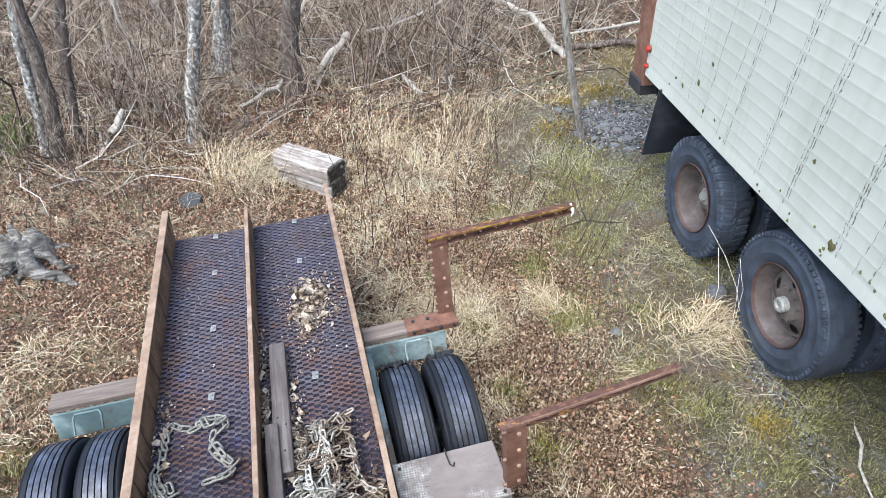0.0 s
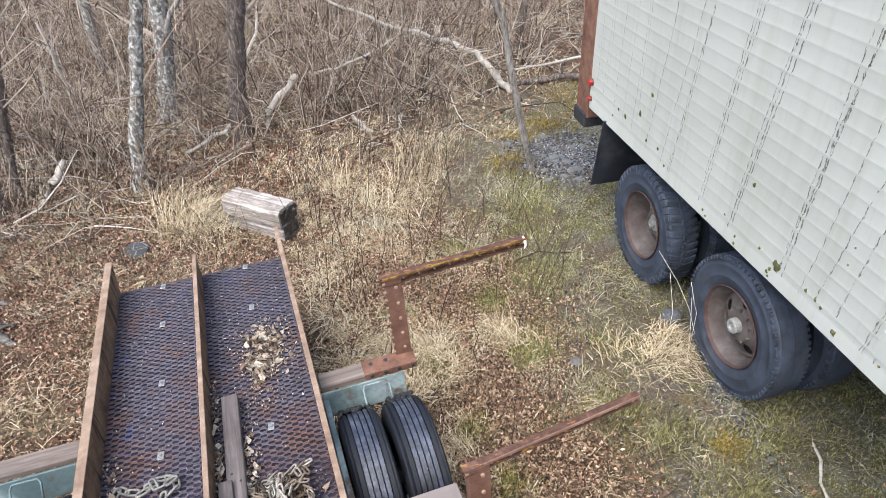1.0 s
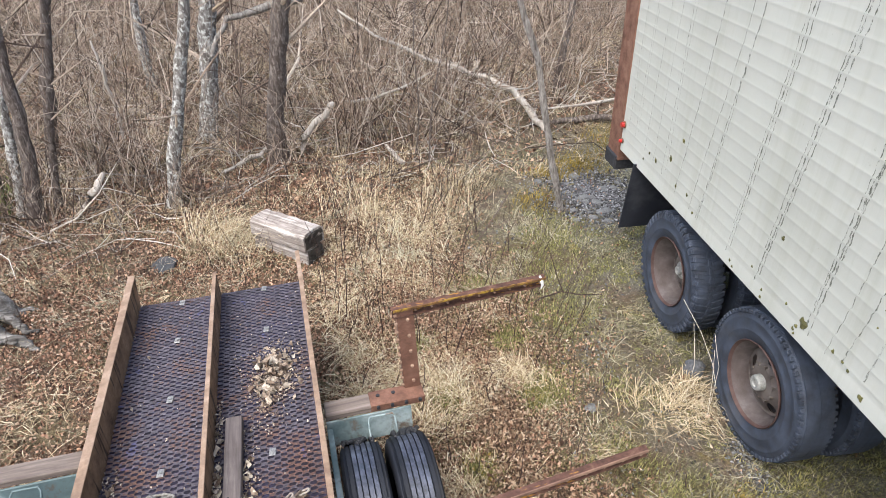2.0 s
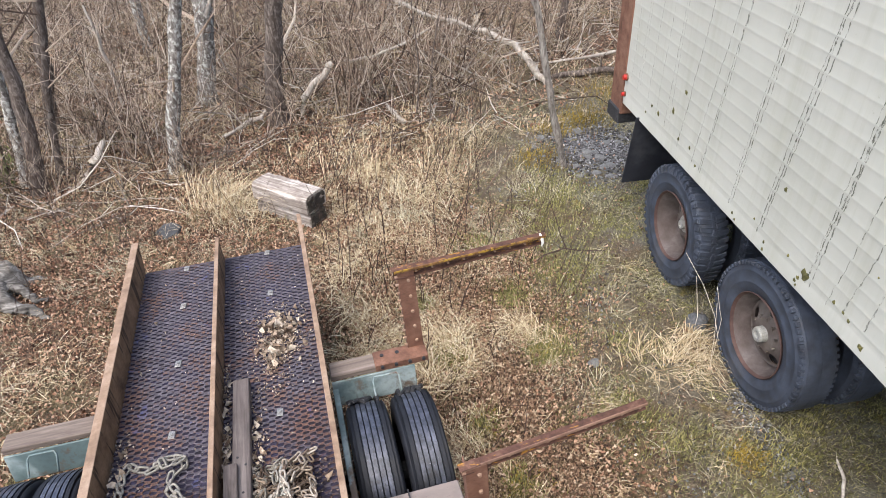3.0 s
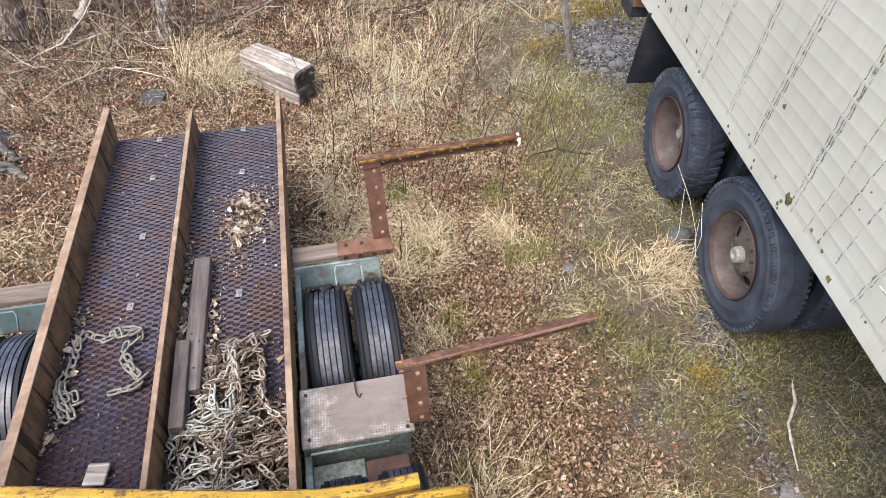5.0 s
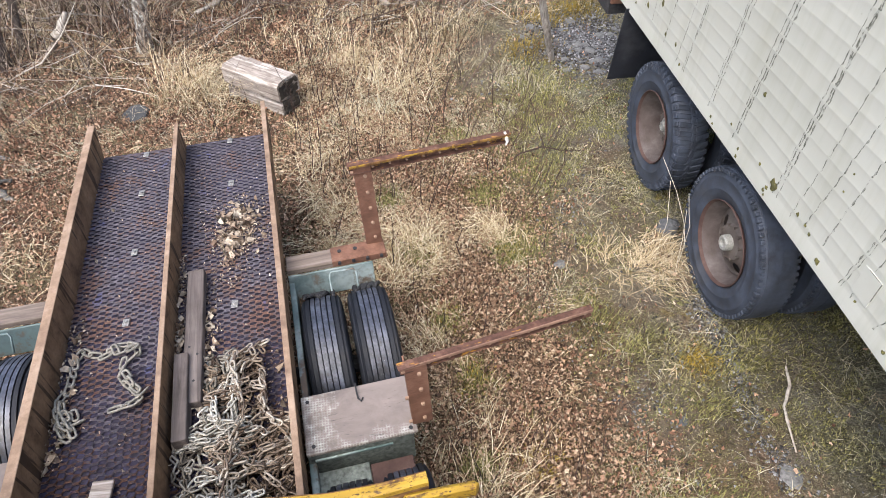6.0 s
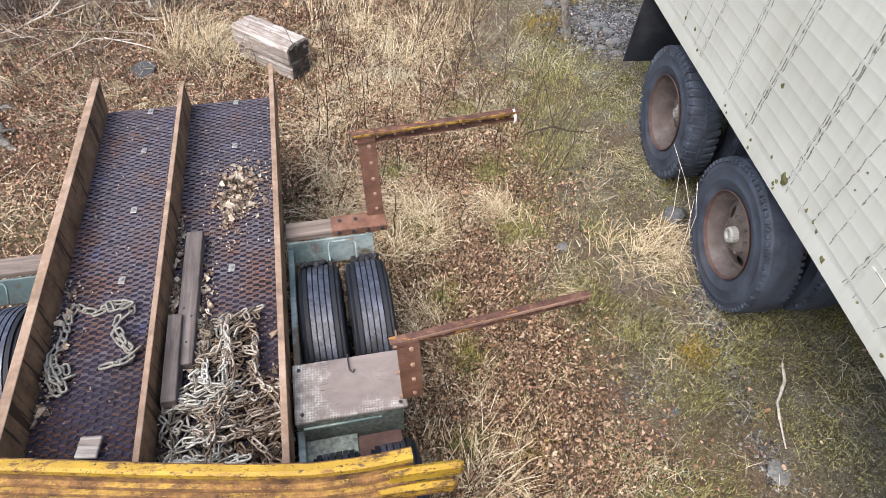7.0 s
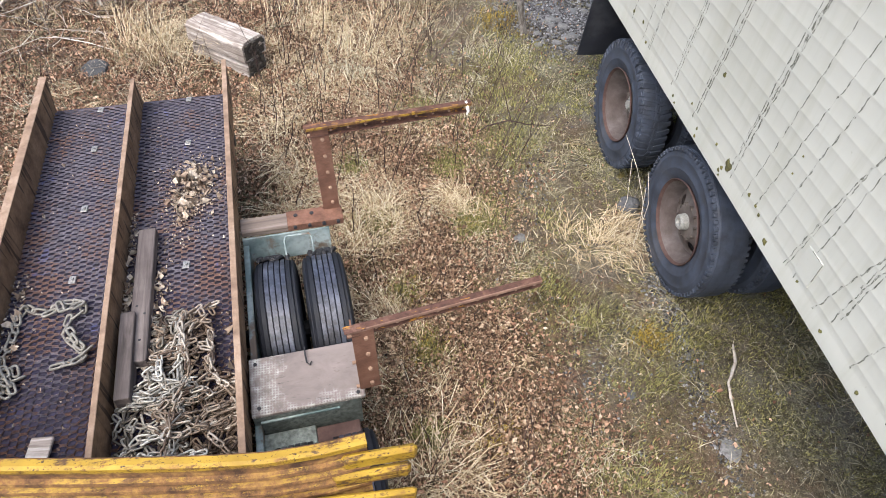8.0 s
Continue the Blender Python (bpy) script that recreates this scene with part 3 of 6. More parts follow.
# fender decks: planks on teal boxes
for s, x0, x1 in ((1, 0.905, 1.405), (-1, -0.79, -0.29)):
    part("fender_plank", box((lx(x0), -0.43, 0.765), (lx(x1), -0.315, 0.805), 0.006), M_PLANK, low, "weathered grey-brown plank")
    o = [(-0.428, 0.764), (-0.4, 0.55), (-0.41, 0.55), (-0.47, 0.6), (-0.468, 0.612), (-0.44, 0.764)]
    part("fender_front", prism(o, "x", lx(x0), lx(x1) - 0.02, 0.003), M_TEAL, low, "faded teal steel fender plate")
    h = Heap()
    xa, xb = (1.13, 1.28) if s > 0 else (-0.66, -0.52)
    h.tube([(lx(xa), -0.56, 0.71), (lx(xa), -0.5, 0.77), (lx(xa) + 0.012, -0.485, 0.785), (lx(xb) - 0.012, -0.485, 0.785), (lx(xb), -0.5, 0.77), (lx(xb), -0.56, 0.71)], [0.006] * 6, 6)
    part("grab_rod", h.mesh("grab_rod", M_TEAL, True), None, low)
    part("fender_deck", box((lx(x0), -1.565, 0.785), (lx(x1), -1.265, 0.81), 0.005), M_FENDERDECK, low, "worn grey sheet with white grip remains")
    part("fender_box", box((lx(x0), -1.56, 0.56), (lx(x1) - 0.02, -1.29, 0.784), 0.004), M_GRIMYSHADETEAL, low, "grimy teal steel fender box, colour darkened for shade under the deck")
    e0, e1 = (x0, x0 + 0.03) if s > 0 else (x1 - 0.03, x1)
    part("frame_side", box((lx(e0) - 0.002, -2.6, 0.5), (lx(e1), -0.43, 0.72), 0.004), M_TEAL, low)
    part("box_lip", box((lx(x0) + 0.03, -1.572, 0.742), (lx(x1) - 0.12, -1.562, 0.754), 0.002), M_TEAL, low)
    # The sill takes the same teal with shade in its colour.
    part("frame_sill", box((lx(x0), -1.82, 0.6), (lx(x1) - 0.24, -1.58, 0.66), 0.004), M_GRIMYSHADETEAL, low)
    part("sill_plate", box((lx(x1) - 0.238, -1.8, 0.61), (lx(x1) - 0.04, -1.6, 0.67), 0.004), M_RIMLIP, low, "dark red-brown steel plate")
    for bx, by in ((0.03, -1.3), (0.035, -1.53), (0.47, -1.545)):
        q = (lx(x0) + bx if s > 0 else lx(x1) - bx, by)
        part("bolt", rod((*q, 0.81), (*q, 0.814), 0.009, n=8), M_DARK, low)


def outrigger(x, y, base, top, lean, reach, swing, bolts, teeth, tag, edge_mat, wide=0.032, deep=0.055):
    """An upright bolted plate with a long channel arm at its head."""
    e = thing("stake_arm", pose(x, y, base, 0, lean, 0), "rusty steel upright with long arm, " + tag, "bracket", "arms of the trailer")
    h = top - base
    bm = box((0, 0, 0), (0.092, 0.008, h), 0.002)
    box((0, 0.008, 0), (0.008, 0.06, h), 0.002, bm)
    up = part("upright", bm, M_RUST, e, "red-brown rusted angle plate")
    for i in range(bolts):
        z = h * (0.1 + 0.76 * i / (bolts - 1))
        part("bolt", rod((0.056, 0, z), (0.056, -0.011, z), 0.011, 0.008, n=6), M_BOLT, up)
    for i in range(teeth):
        z = h * (0.06 + 0.86 * i / (teeth - 1))
        part("side_bolt", rod((0, 0.004, z), (-0.016, 0.004, z), 0.008, n=6), M_BOLT, up)
    a = Matrix.Translation((0, 0.02, h)) @ pose(0, 0, 0, 0, -lean, swing)
    bm = box((-0.02, -wide, -0.003), (reach, 0.006, 0.003), 0.001, m=a)
    box((-0.02, -0.006, 0.005 - deep), (reach, 0.0, -0.003), 0.001, bm, m=a)
    box((-0.02, -wide, -deep), (reach, 0.0, 0.005 - deep), 0.001, bm, m=a)
    arm = part("arm", bm, M_ARM, e, "rusty channel iron open along one side")
    edge = box((-0.02, -wide - 0.005, -0.011), (reach - 0.004, -wide, 0.005), 0.001, m=a)
    part("flange_edge", edge, edge_mat, arm, "rolled edge of the channel")
    for i in range(9):
        d = reach * (0.12 + 0.84 * i / 8)
        part("rivet", rod((d, -0.004, -deep / 2), (d, -wide + 0.002, -deep / 2), 0.007, 0.006, n=8), M_BOLT, arm, at=a)
    part("end_cap", box((-0.03, -0.034, 0.003), (0.06, 0.005, 0.008), 0.002, m=a), M_ARM, arm)
    return e


outrigger(1.372, -0.345, 0.806, 1.39, -2, 0.87, 4, 5, 10, "bolt ends down its edge", M_ARMEDGE)
outrigger(1.388, -1.535, 0.811, 1.27, -2, 0.85, 6, 4, 3, "four bolt heads on its face", M_ARMLIT, 0.024, 0.042)
bm = box((lx(1.16), -0.428, 0.806), (lx(1.47), -0.318, 0.814), 0.002)
box((lx(1.16), -0.434, 0.77), (lx(1.47), -0.428, 0.814), 0.002, bm)
br = part("arm_bracket", bm, M_RUST, low, "red-brown angle bracket bolted to the plank")
for i in range(4):
    x = lx(1.2 + 0.08 * i)
    part("bolt", rod((x, -0.434, 0.8), (x, -0.446, 0.8), 0.011, n=6), M_DARK, br)
for x in (1.21, 1.3):
    part("bolt", rod((lx(x), -0.36, 0.814), (lx(x), -0.36, 0.819), 0.012, n=8), M_DARK, br)
for i in range(18):
    rag = Heap()
    x = lx((1.06, 1.315)[i % 2]) + rng.uniform(-0.075, 0.075)
    rag.tube([(x, -0.5, 0.63), (x + rng.normal(0, 0.012), -0.54, 0.69), (x + rng.normal(0, 0.025), -0.585 - rng.uniform(0, 0.03), 0.735)], [0.013, 0.015, 0.008], 6)
    part("rubber_strip", rag.mesh("rubber_strip", M_DARK), None, low, "torn black rubber strip")
hk = Heap()
hk.tube([(lx(1.165), -1.255, 0.815), (lx(1.165), -1.3, 0.822), (lx(1.168), -1.345, 0.822), (lx(1.18), -1.362, 0.822), (lx(1.19), -1.345, 0.822)], [0.004] * 5, 5)
part("hook", hk.mesh("hook", M_DARK), None, low, "small bent wire hook")
ta = Heap()
ta.tube([(2.19, -0.28, 1.4), (2.195, -0.3, 1.375), (2.2, -0.305, 1.35), (2.195, -0.3, 1.325)], [0.006, 0.011, 0.008, 0.004], 5)
tagged(new("tape_strip", ta.mesh("tape_strip", M_TAPE)), "white strip of tape tied round a rusty arm", "tape")


# ---- blade across the trailer ----
def sweep(path, profile, mats, slots):
    """A closed profile of (towards the near side, height) swept along a plan line."""
    p = np.asarray(path, float)
    d = np.gradient(p, axis=0)
    d /= np.linalg.norm(d, axis=1, keepdims=True)
    n = np.stack([d[:, 1], -d[:, 0]], -1)
    k = len(profile)
    v = [(*(q + m * o), z) for q, m in zip(p, n) for o, z in profile]
    f, s = [], []
    for i in range(len(p) - 1):
        for j in range(k):
            f.append((i * k + j, i * k + (j + 1) % k, (i + 1) * k + (j + 1) % k, (i + 1) * k + j))
            s.append(slots[j])
    f += [tuple(range(k))[::-1], tuple(range((len(p) - 1) * k, len(p) * k))]
    return mesh_of("moldboard", v, f, mats, False, s + [0, 0])


def blade():
    e = thing("machine_blade", pose(0.42, -1.95, RAILTOP + 0.008), "ribbed steel machine blade in worn yellow paint", "blade")
    line = [(-1.3, 0.32), (-0.35, 0.118), (0.1, 0.016), (0.4, -0.046), (0.6, -0.08), (0.78, -0.09), (0.93, -0.085)]
    pr, sl = [(-0.012, 0.4), (-0.012, 0.43), (-0.006, 0.434), (0.018, 0.435), (0.03, 0.428), (0.031, 0.405)], [1, 1, 0, 0, 0, 1]
    o, z = 0.03, 0.388
    for i in range(5):
        pr += [(o, z), (o + 0.003, z - 0.018), (o + 0.018, z - 0.024), (o + 0.022, z - 0.036)]
        # Ledge in the highlight tan, the other faces in the shaded rust.
        sl += [1, 2, 1, 1]
        o, z = o + 0.0105, z - 0.044
    pr += [(o, z), (o + 0.045, 0.1), (o + 0.04, 0.0), (o, 0.0), (0.01, 0.2)]
    sl += [1, 0, 0, 1, 1]
    part("moldboard", sweep(line, pr, [M_YELLOW, M_BLADERUSTSHADE, M_BLADEWORNLIT], sl), None, e, "ribbed yellow plate worn to rust, rib highlights and shade in its colours")
    for x0, x1, y, z0, z1 in ((0.84, 1.1, -0.085, 0.312, 0.395), (0.8, 1.075, -0.105, 0.225, 0.306)):
        m = pose(0, y, 0, 0, 0, -3)
        bm = box((x0, -0.014, z0), (x1, 0.016, z1), 0.013, m=m)
        part("end_bit", bm, M_YELLOW, e, "bright yellow end block")
    ed = part("cutting_edge", box((-1.2, -0.012, 0.01), (0.66, 0.012, 0.15), 0.008, m=pose(0.42, -0.165, 0.12, 0, 0, -6.5)), M_YELLOW, e, "yellow edge plate with rusty bolts")
    for i in range(13):
        x = -1.1 + i * 0.14 + 0.02 * (i % 2)
        part("bolt", rod((x, -0.012, 0.1 - 0.03 * (i % 2)), (x, -0.026, 0.1 - 0.03 * (i % 2)), 0.015, n=8), M_RUST, ed, at=pose(0.42, -0.165, 0.12, 0, 0, -6.5))
    return e


blade()


# ---- van trailer ----
van = thing("van_trailer", pose(3.63, 0, 0, 0, 0, -7.2), "cream corrugated van trailer with mould streaks", "trailer")
VB, VT, VREAR, VFRONT, VW = 1.075, 3.75, 1.85, -9.5, 2.45
RIB = 0.0925


def wall_x(z):
    """Depth of the ribbed side at a height: flat sheet with narrow raised ribs."""
    if z < VB + 0.09 or z > VT - 0.1:
        return -0.0035
    p = ((z - VB - 0.09) / RIB) % 1.0
    return -0.0035 - 0.0011 * math.exp(-(((p - 0.5) / 0.11) ** 2)) + 0.0002 * math.cos(2 * math.pi * p)


def side_levels():
    zs = [VB, VB + 0.089]
    z = VB + 0.09
    while z < VT - 0.1:
        zs += [z + RIB * p for p in (0.0, 0.16, 0.28, 0.36, 0.42, 0.46, 0.5, 0.54, 0.58, 0.64, 0.72, 0.84)]
        z += RIB
    zs = [z for z in zs if z < VT]
    return zs + [VT]


zs = side_levels()
ys = np.linspace(VFRONT, VREAR, 25)
v = [(wall_x(z), y, z) for y in ys for z in zs]
nz = len(zs)
f = [(i * nz + j, (i + 1) * nz + j, (i + 1) * nz + j + 1, i * nz + j + 1) for i in range(len(ys) - 1) for j in range(nz - 1)]
side = part("side_panel", mesh_of("side_panel", v, [q[::-1] for q in f], M_SIDING, True), None, van, "cream ribbed siding with mould")
part("body", box((0.012, VFRONT, VB + 0.02), (VW, VREAR - 0.01, VT - 0.01)), M_SIDING, van)
part("rear_post", box((-0.015, VREAR, 0.96), (0.1, VREAR + 0.26, VT), 0.008), M_RUST, van, "rusty corner post")
part("rear_frame", box((0.1, VREAR + 0.02, 0.98), (VW, VREAR + 0.25, VT), 0.008), M_RUST, van)
part("rear_sill", box((-0.03, VREAR + 0.02, 0.86), (VW, VREAR + 0.28, 1.0), 0.012), M_DARK, van, "dark rusty rear sill")
for z, r in ((1.324, 0.028), (1.17, 0.018)):
    lamp = part("marker_lamp", rod((-0.012, VREAR - 0.03, z), (-0.04, VREAR - 0.03, z), r, r * 0.8, 16), M_RED, van, "small red marker lamp")
    part("bezel", rod((-0.004, VREAR - 0.03, z), (-0.016, VREAR - 0.03, z), r + 0.006, r + 0.004, 16), M_RUST, lamp)


def streak(y, z0, z1, slope, w, seed):
    """A run of mould down the side, thin over the crests of the ribs."""
    r = np.random.default_rng(seed)
    lv = [z for z in zs if z0 <= z <= z1]
    v, f = [], []
    wob = np.cumsum(r.normal(0, 0.001, len(lv)))
    for i, z in enumerate(lv):
        p = ((z - VB - 0.09) / RIB) % 1.0
        sway = 0.0025 * math.sin(2 * math.pi * p)
        c = y + slope * (z - z0) + wob[i] + sway
        h = 0.85 * w * (0.35 + 0.65 * r.random() ** 2) * (0.1 if 0.4 < p < 0.56 else 1.0)
        x = wall_x(z) - 0.0025
        v += [(x, c - h, z), (x, c + h, z)]
    for i in range(len(lv) - 1):
        f.append((2 * i, 2 * i + 1, 2 * i + 3, 2 * i + 2))
    return mesh_of("mould_streak", v, f, M_STREAK)


# foot, lower and upper end, slope, width, distance of a second run beside it
RUNS = (
    (1.72, 1.35, 3.6, -0.04, 0.004, 0.0), (1.58, 1.3, 3.7, -0.05, 0.004, 0.05), (1.36, 1.27, 3.7, -0.06, 0.005, 0.0),
    (1.18, 1.25, 3.7, -0.05, 0.004, 0.0), (1.01, 1.22, 3.7, -0.04, 0.005, 0.06), (0.76, 1.17, 3.7, -0.119, 0.008, 0.0),
    (0.525, 1.09, 3.7, -0.17, 0.006, 0.0), (0.41, 1.09, 3.7, -0.14, 0.008, 0.03), (-0.022, 1.12, 3.7, -0.138, 0.009, 0.045),
    (-0.377, 1.15, 3.7, -0.148, 0.011, 0.035), (-0.873, 1.09, 3.7, -0.085, 0.011, 0.045), (-1.06, 1.09, 3.7, -0.12, 0.006, 0.0),
    (-1.183, 1.2, 3.7, -0.165, 0.007, 0.0), (-1.34, 1.22, 3.7, -0.138, 0.008, 0.0), (-1.514, 1.085, 3.7, -0.16, 0.007, 0.03),
    (-1.6, 1.08, 1.26, -0.2, 0.008, 0.0), (-1.655, 1.37, 3.7, -0.1, 0.006, 0.0), (-1.783, 1.085, 3.7, -0.22, 0.008, 0.0),
    (-1.91, 1.2, 3.7, -0.13, 0.009, 0.03), (-2.1, 1.12, 3.7, -0.2, 0.008, 0.0), (-2.36, 1.12, 3.7, -0.15, 0.009, 0.04),
    (-2.7, 1.1, 3.7, -0.14, 0.009, 0.0),
)
for i, (y, z0, z1, slope, w, twin) in enumerate(RUNS):
    part("mould_streak", streak(y, z0, z1, slope, w, i), None, side)
    if twin:
        part("mould_streak", streak(y - twin, z0 + 0.06, z1, slope, w * 0.8, 60 + i), None, side)
        if w > 0.0085:
            part("mould_streak", streak(y - 0.45 * twin, z0 + 0.25, z1, slope, w * 0.6, 90 + i), None, side)
SPOTS = (
    (-0.862, 1.2, 0.036), (-0.818, 1.15, 0.014), (-0.8, 1.12, 0.013), (-0.817, 1.1, 0.01), (-0.466, 1.151, 0.012), (-0.47, 1.1, 0.012),
    (-0.516, 1.545, 0.016), (-1.358, 1.13, 0.02), (-0.695, 1.216, 0.011), (-0.326, 1.228, 0.009), (-0.098, 1.126, 0.012), (-0.137, 1.103, 0.01),
    (0.457, 1.176, 0.014), (0.577, 1.26, 0.014), (0.757, 1.245, 0.016), (0.766, 1.604, 0.02), (0.906, 1.399, 0.026), (1.138, 1.28, 0.024),
    (1.265, 1.292, 0.016), (1.36, 1.2, 0.012), (-1.106, 1.216, 0.013), (-1.185, 1.212, 0.01), (-1.234, 1.196, 0.011), (-1.293, 1.52, 0.006),
    (-1.297, 1.625, 0.006), (-1.65, 1.174, 0.01), (-1.9, 1.13, 0.012), (-2.2, 1.12, 0.014),
)
for i, (y, z, r) in enumerate(SPOTS):
    bm = bmesh.new()
    q = np.random.default_rng(40 + i)
    ring = []
    for k in range(11):
        t = 2 * math.pi * k / 11
        d = r * q.uniform(0.55, 1.15)
        ring.append(bm.verts.new((-0.0045, y + d * math.cos(t), z + 1.1 * d * math.sin(t))))
    top = bm.verts.new((-0.013, y, z))
    for k in range(11):
        bm.faces.new((ring[k], ring[(k + 1) % 11], top))
    part("lichen_spot", bm, M_LICHEN, side)
plate = part("repair_plate", box((-0.0085, -1.715, 1.205), (-0.003, -1.6, 1.362), 0.001), M_SIDING, side, "small square patch with mouldy seams")
for y0, y1, z0, z1 in ((-1.717, -1.714, 1.25, 1.36), (-1.7, -1.63, 1.36, 1.363)):
    part("mouldy_seam", box((-0.0095, y0, z0), (-0.0082, y1, z1)), M_STREAK, plate)
part("floor_frame", box((0.4, VFRONT, VB - 0.12), (VW - 0.4, VREAR - 0.05, VB + 0.01)), M_DARK, van)
for x in (0.75, 1.6):
    part("chassis_rail", box((x, -3.2, 0.72), (x + 0.1, 1.9, VB - 0.12), 0.004), M_DARK, van)
part("mud_flap", prism([(1.46, 1.1), (1.475, 1.1), (1.6, 0.4), (1.585, 0.4)], "x", -0.03, 0.68, 0.002), M_FLAP, van, "black rubber mud flap")
R_V, W_V = 0.495, 0.245


def lug_tyre():
    """A van tyre: rounded carcass under a bar tread."""
    h = W_V / 2
    prof = tyre_profile(R_V, W_V)
    bead = [(-h * 0.985, R_V * 0.7), (-h * 1.012, R_V * 0.71), (-h * 1.012, R_V * 0.725), (-h * 0.995, R_V * 0.735)]
    shoulder = [(-h * 0.985, R_V * 0.855), (-h * 1.0, R_V * 0.865), (-h * 0.995, R_V * 0.88), (-h * 0.96, R_V * 0.89)]
    bm = lathe(prof[:2] + bead + prof[2:3] + shoulder + prof[3:], 64)
    for f in bm.faces:
        f.smooth = True
    return bm


def tread_bars():
    """Cross bars from the shoulders towards a broken middle rib."""
    bm = bmesh.new()
    n = 50
    for i in range(n):
        for s in (-1, 1):
            m = Matrix.Rotation(2 * math.pi * (i + 0.25 * s) / n, 4, "X") @ Matrix.Rotation(s * 0.2, 4, "Z")
            lo, hi = sorted((s * 0.02, s * 0.111))
            box((lo, -0.019, R_V - 0.026), (hi, 0.019, R_V + 0.003), 0.004, bm, m)
            lo, hi = sorted((s * 0.102, s * 0.122))
            box((lo, -0.017, R_V * 0.88), (hi, 0.017, R_V * 0.985), 0.004, bm, m)
        m = Matrix.Rotation(2 * math.pi * i / n, 4, "X")
        box((-0.014, -0.025, R_V - 0.02), (0.014, 0.025, R_V + 0.003), 0.004, bm, m @ Matrix.Rotation(-0.3, 4, "Z"))
    return bm


def worn_tread():
    """A nearly bald tread: low smooth bands with small shoulder lugs."""
    bm = bmesh.new()
    for i in range(72):
        m = Matrix.Rotation(2 * math.pi * i / 72, 4, "X")
        for s in (-1, 1):
            box((s * W_V * 0.43 - 0.017, -0.013, R_V * 0.935), (s * W_V * 0.43 + 0.01, 0.013, R_V * 0.988), 0.003, bm, m)
        for k in (-0.26, -0.09, 0.09, 0.26):
            box((k * W_V - 0.02, -0.0225, R_V - 0.012), (k * W_V + 0.021, 0.0225, R_V + 0.0012), 0, bm, m)
    return bm


def barrel():
    """The deep outer rim of a dual wheel."""
    return lathe([(-W_V * 0.4, R_V * 0.56), (-W_V * 0.37, R_V * 0.535), (-W_V * 0.3, R_V * 0.53), (-W_V * 0.28, R_V * 0.5), (0.03, R_V * 0.49), (0.05, R_V * 0.46), (0.08, R_V * 0.45)], 56)


def disc():
    """The dished wheel disc, with round hand holes about its hub."""
    ring = [(0.062, 0.45), (0.066, 0.44), (0.066, 0.425), (0.064, 0.41), (0.061, 0.395), (0.058, 0.38), (0.055, 0.365), (0.052, 0.35), (0.049, 0.335), (0.046, 0.32), (0.043, 0.305), (0.04, 0.29), (0.037, 0.275), (0.034, 0.26), (0.03, 0.245), (0.012, 0.22)]
    bm = bmesh.new()
    n = 120
    cols = [[bm.verts.new((d, r * R_V * math.cos(2 * math.pi * i / n), r * R_V * math.sin(2 * math.pi * i / n))) for d, r in ring] for i in range(n)]
    mid = bm.verts.new((0.012, 0, 0))
    holes = [(0.345 * R_V * math.cos(2 * math.pi * k / 5), 0.345 * R_V * math.sin(2 * math.pi * k / 5)) for k in range(5)]
    for i in range(n):
        p, q = cols[i], cols[(i + 1) % n]
        for j in range(len(ring) - 1):
            c = (p[j].co + q[j + 1].co) / 2
            if all(math.hypot(c.y - y, c.z - z) > 0.036 for y, z in holes):
                bm.faces.new((p[j], q[j], q[j + 1], p[j + 1])).smooth = True
        bm.faces.new((p[-1], q[-1], mid))
    for k in range(10):
        t = 2 * math.pi * k / 10
        y, z = R_V * 0.232 * math.cos(t), R_V * 0.232 * math.sin(t)
        rod((0.034, y, z), (0.006, y, z), 0.011, n=6, bm=bm)
    return bm


van_mesh = {}


def van_wheel(x, y, outer, bald=False):
    if not van_mesh:
        van_mesh["t"] = part("t", lug_tyre(), M_RUBBER)
        van_mesh["r"] = part("r", barrel(), M_RIM, smooth=True)
        van_mesh["d"] = part("d", disc(), M_DISC)
        van_mesh["l"] = part("l", lathe([(-W_V * 0.4, R_V * 0.565), (-W_V * 0.46, R_V * 0.582), (-W_V * 0.48, R_V * 0.572), (-W_V * 0.4, R_V * 0.545)], 40), M_RIMLIP)
        van_mesh["h"] = part("h", lathe([(0.03, 0.1), (0.018, 0.095), (0.008, 0.056), (-0.045, 0.052), (-0.055, 0.044), (-0.055, 0.028), (-0.04, 0.022), (-0.04, 0.0)], 20), M_HUB)
        # Flat dark disc added behind the hand holes in place of shade.
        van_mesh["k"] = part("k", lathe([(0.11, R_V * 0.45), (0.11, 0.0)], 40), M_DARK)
        bm = tread_bars()
        van_mesh["b"] = part("b", bm, M_RUBBER)
        van_mesh["s"] = part("s", worn_tread(), M_RUBBER)
        for k in list(van_mesh):
            o = van_mesh[k]
            van_mesh[k] = o.data
            bpy.data.objects.remove(o)
    t = part("wheel", van_mesh["t"], None, van, "black van tyre on a rusty rim", pose(x, y, R_V - 0.015))
    part("tread", van_mesh["s" if bald else "b"], None, t)
    part("rim", van_mesh["r"], None, t)
    if outer:
        out = -0.06 if bald else 0.0
        part("disc", van_mesh["d"], None, t, "grimy dished wheel disc", pose(out, 0, 0, 14))
        part("backing", van_mesh["k"], None, t, "added dark disc standing for the shade inside the wheel", pose(out, 0, 0))
        part("rim_lip", van_mesh["l"], None, t)
        part("hub", van_mesh["h"], None, t, "pale painted hub", pose(out * 0.7, 0, 0) @ Matrix.Diagonal((1, 1, 1, 1) if bald else (0.45, 0.72, 0.72, 1)))


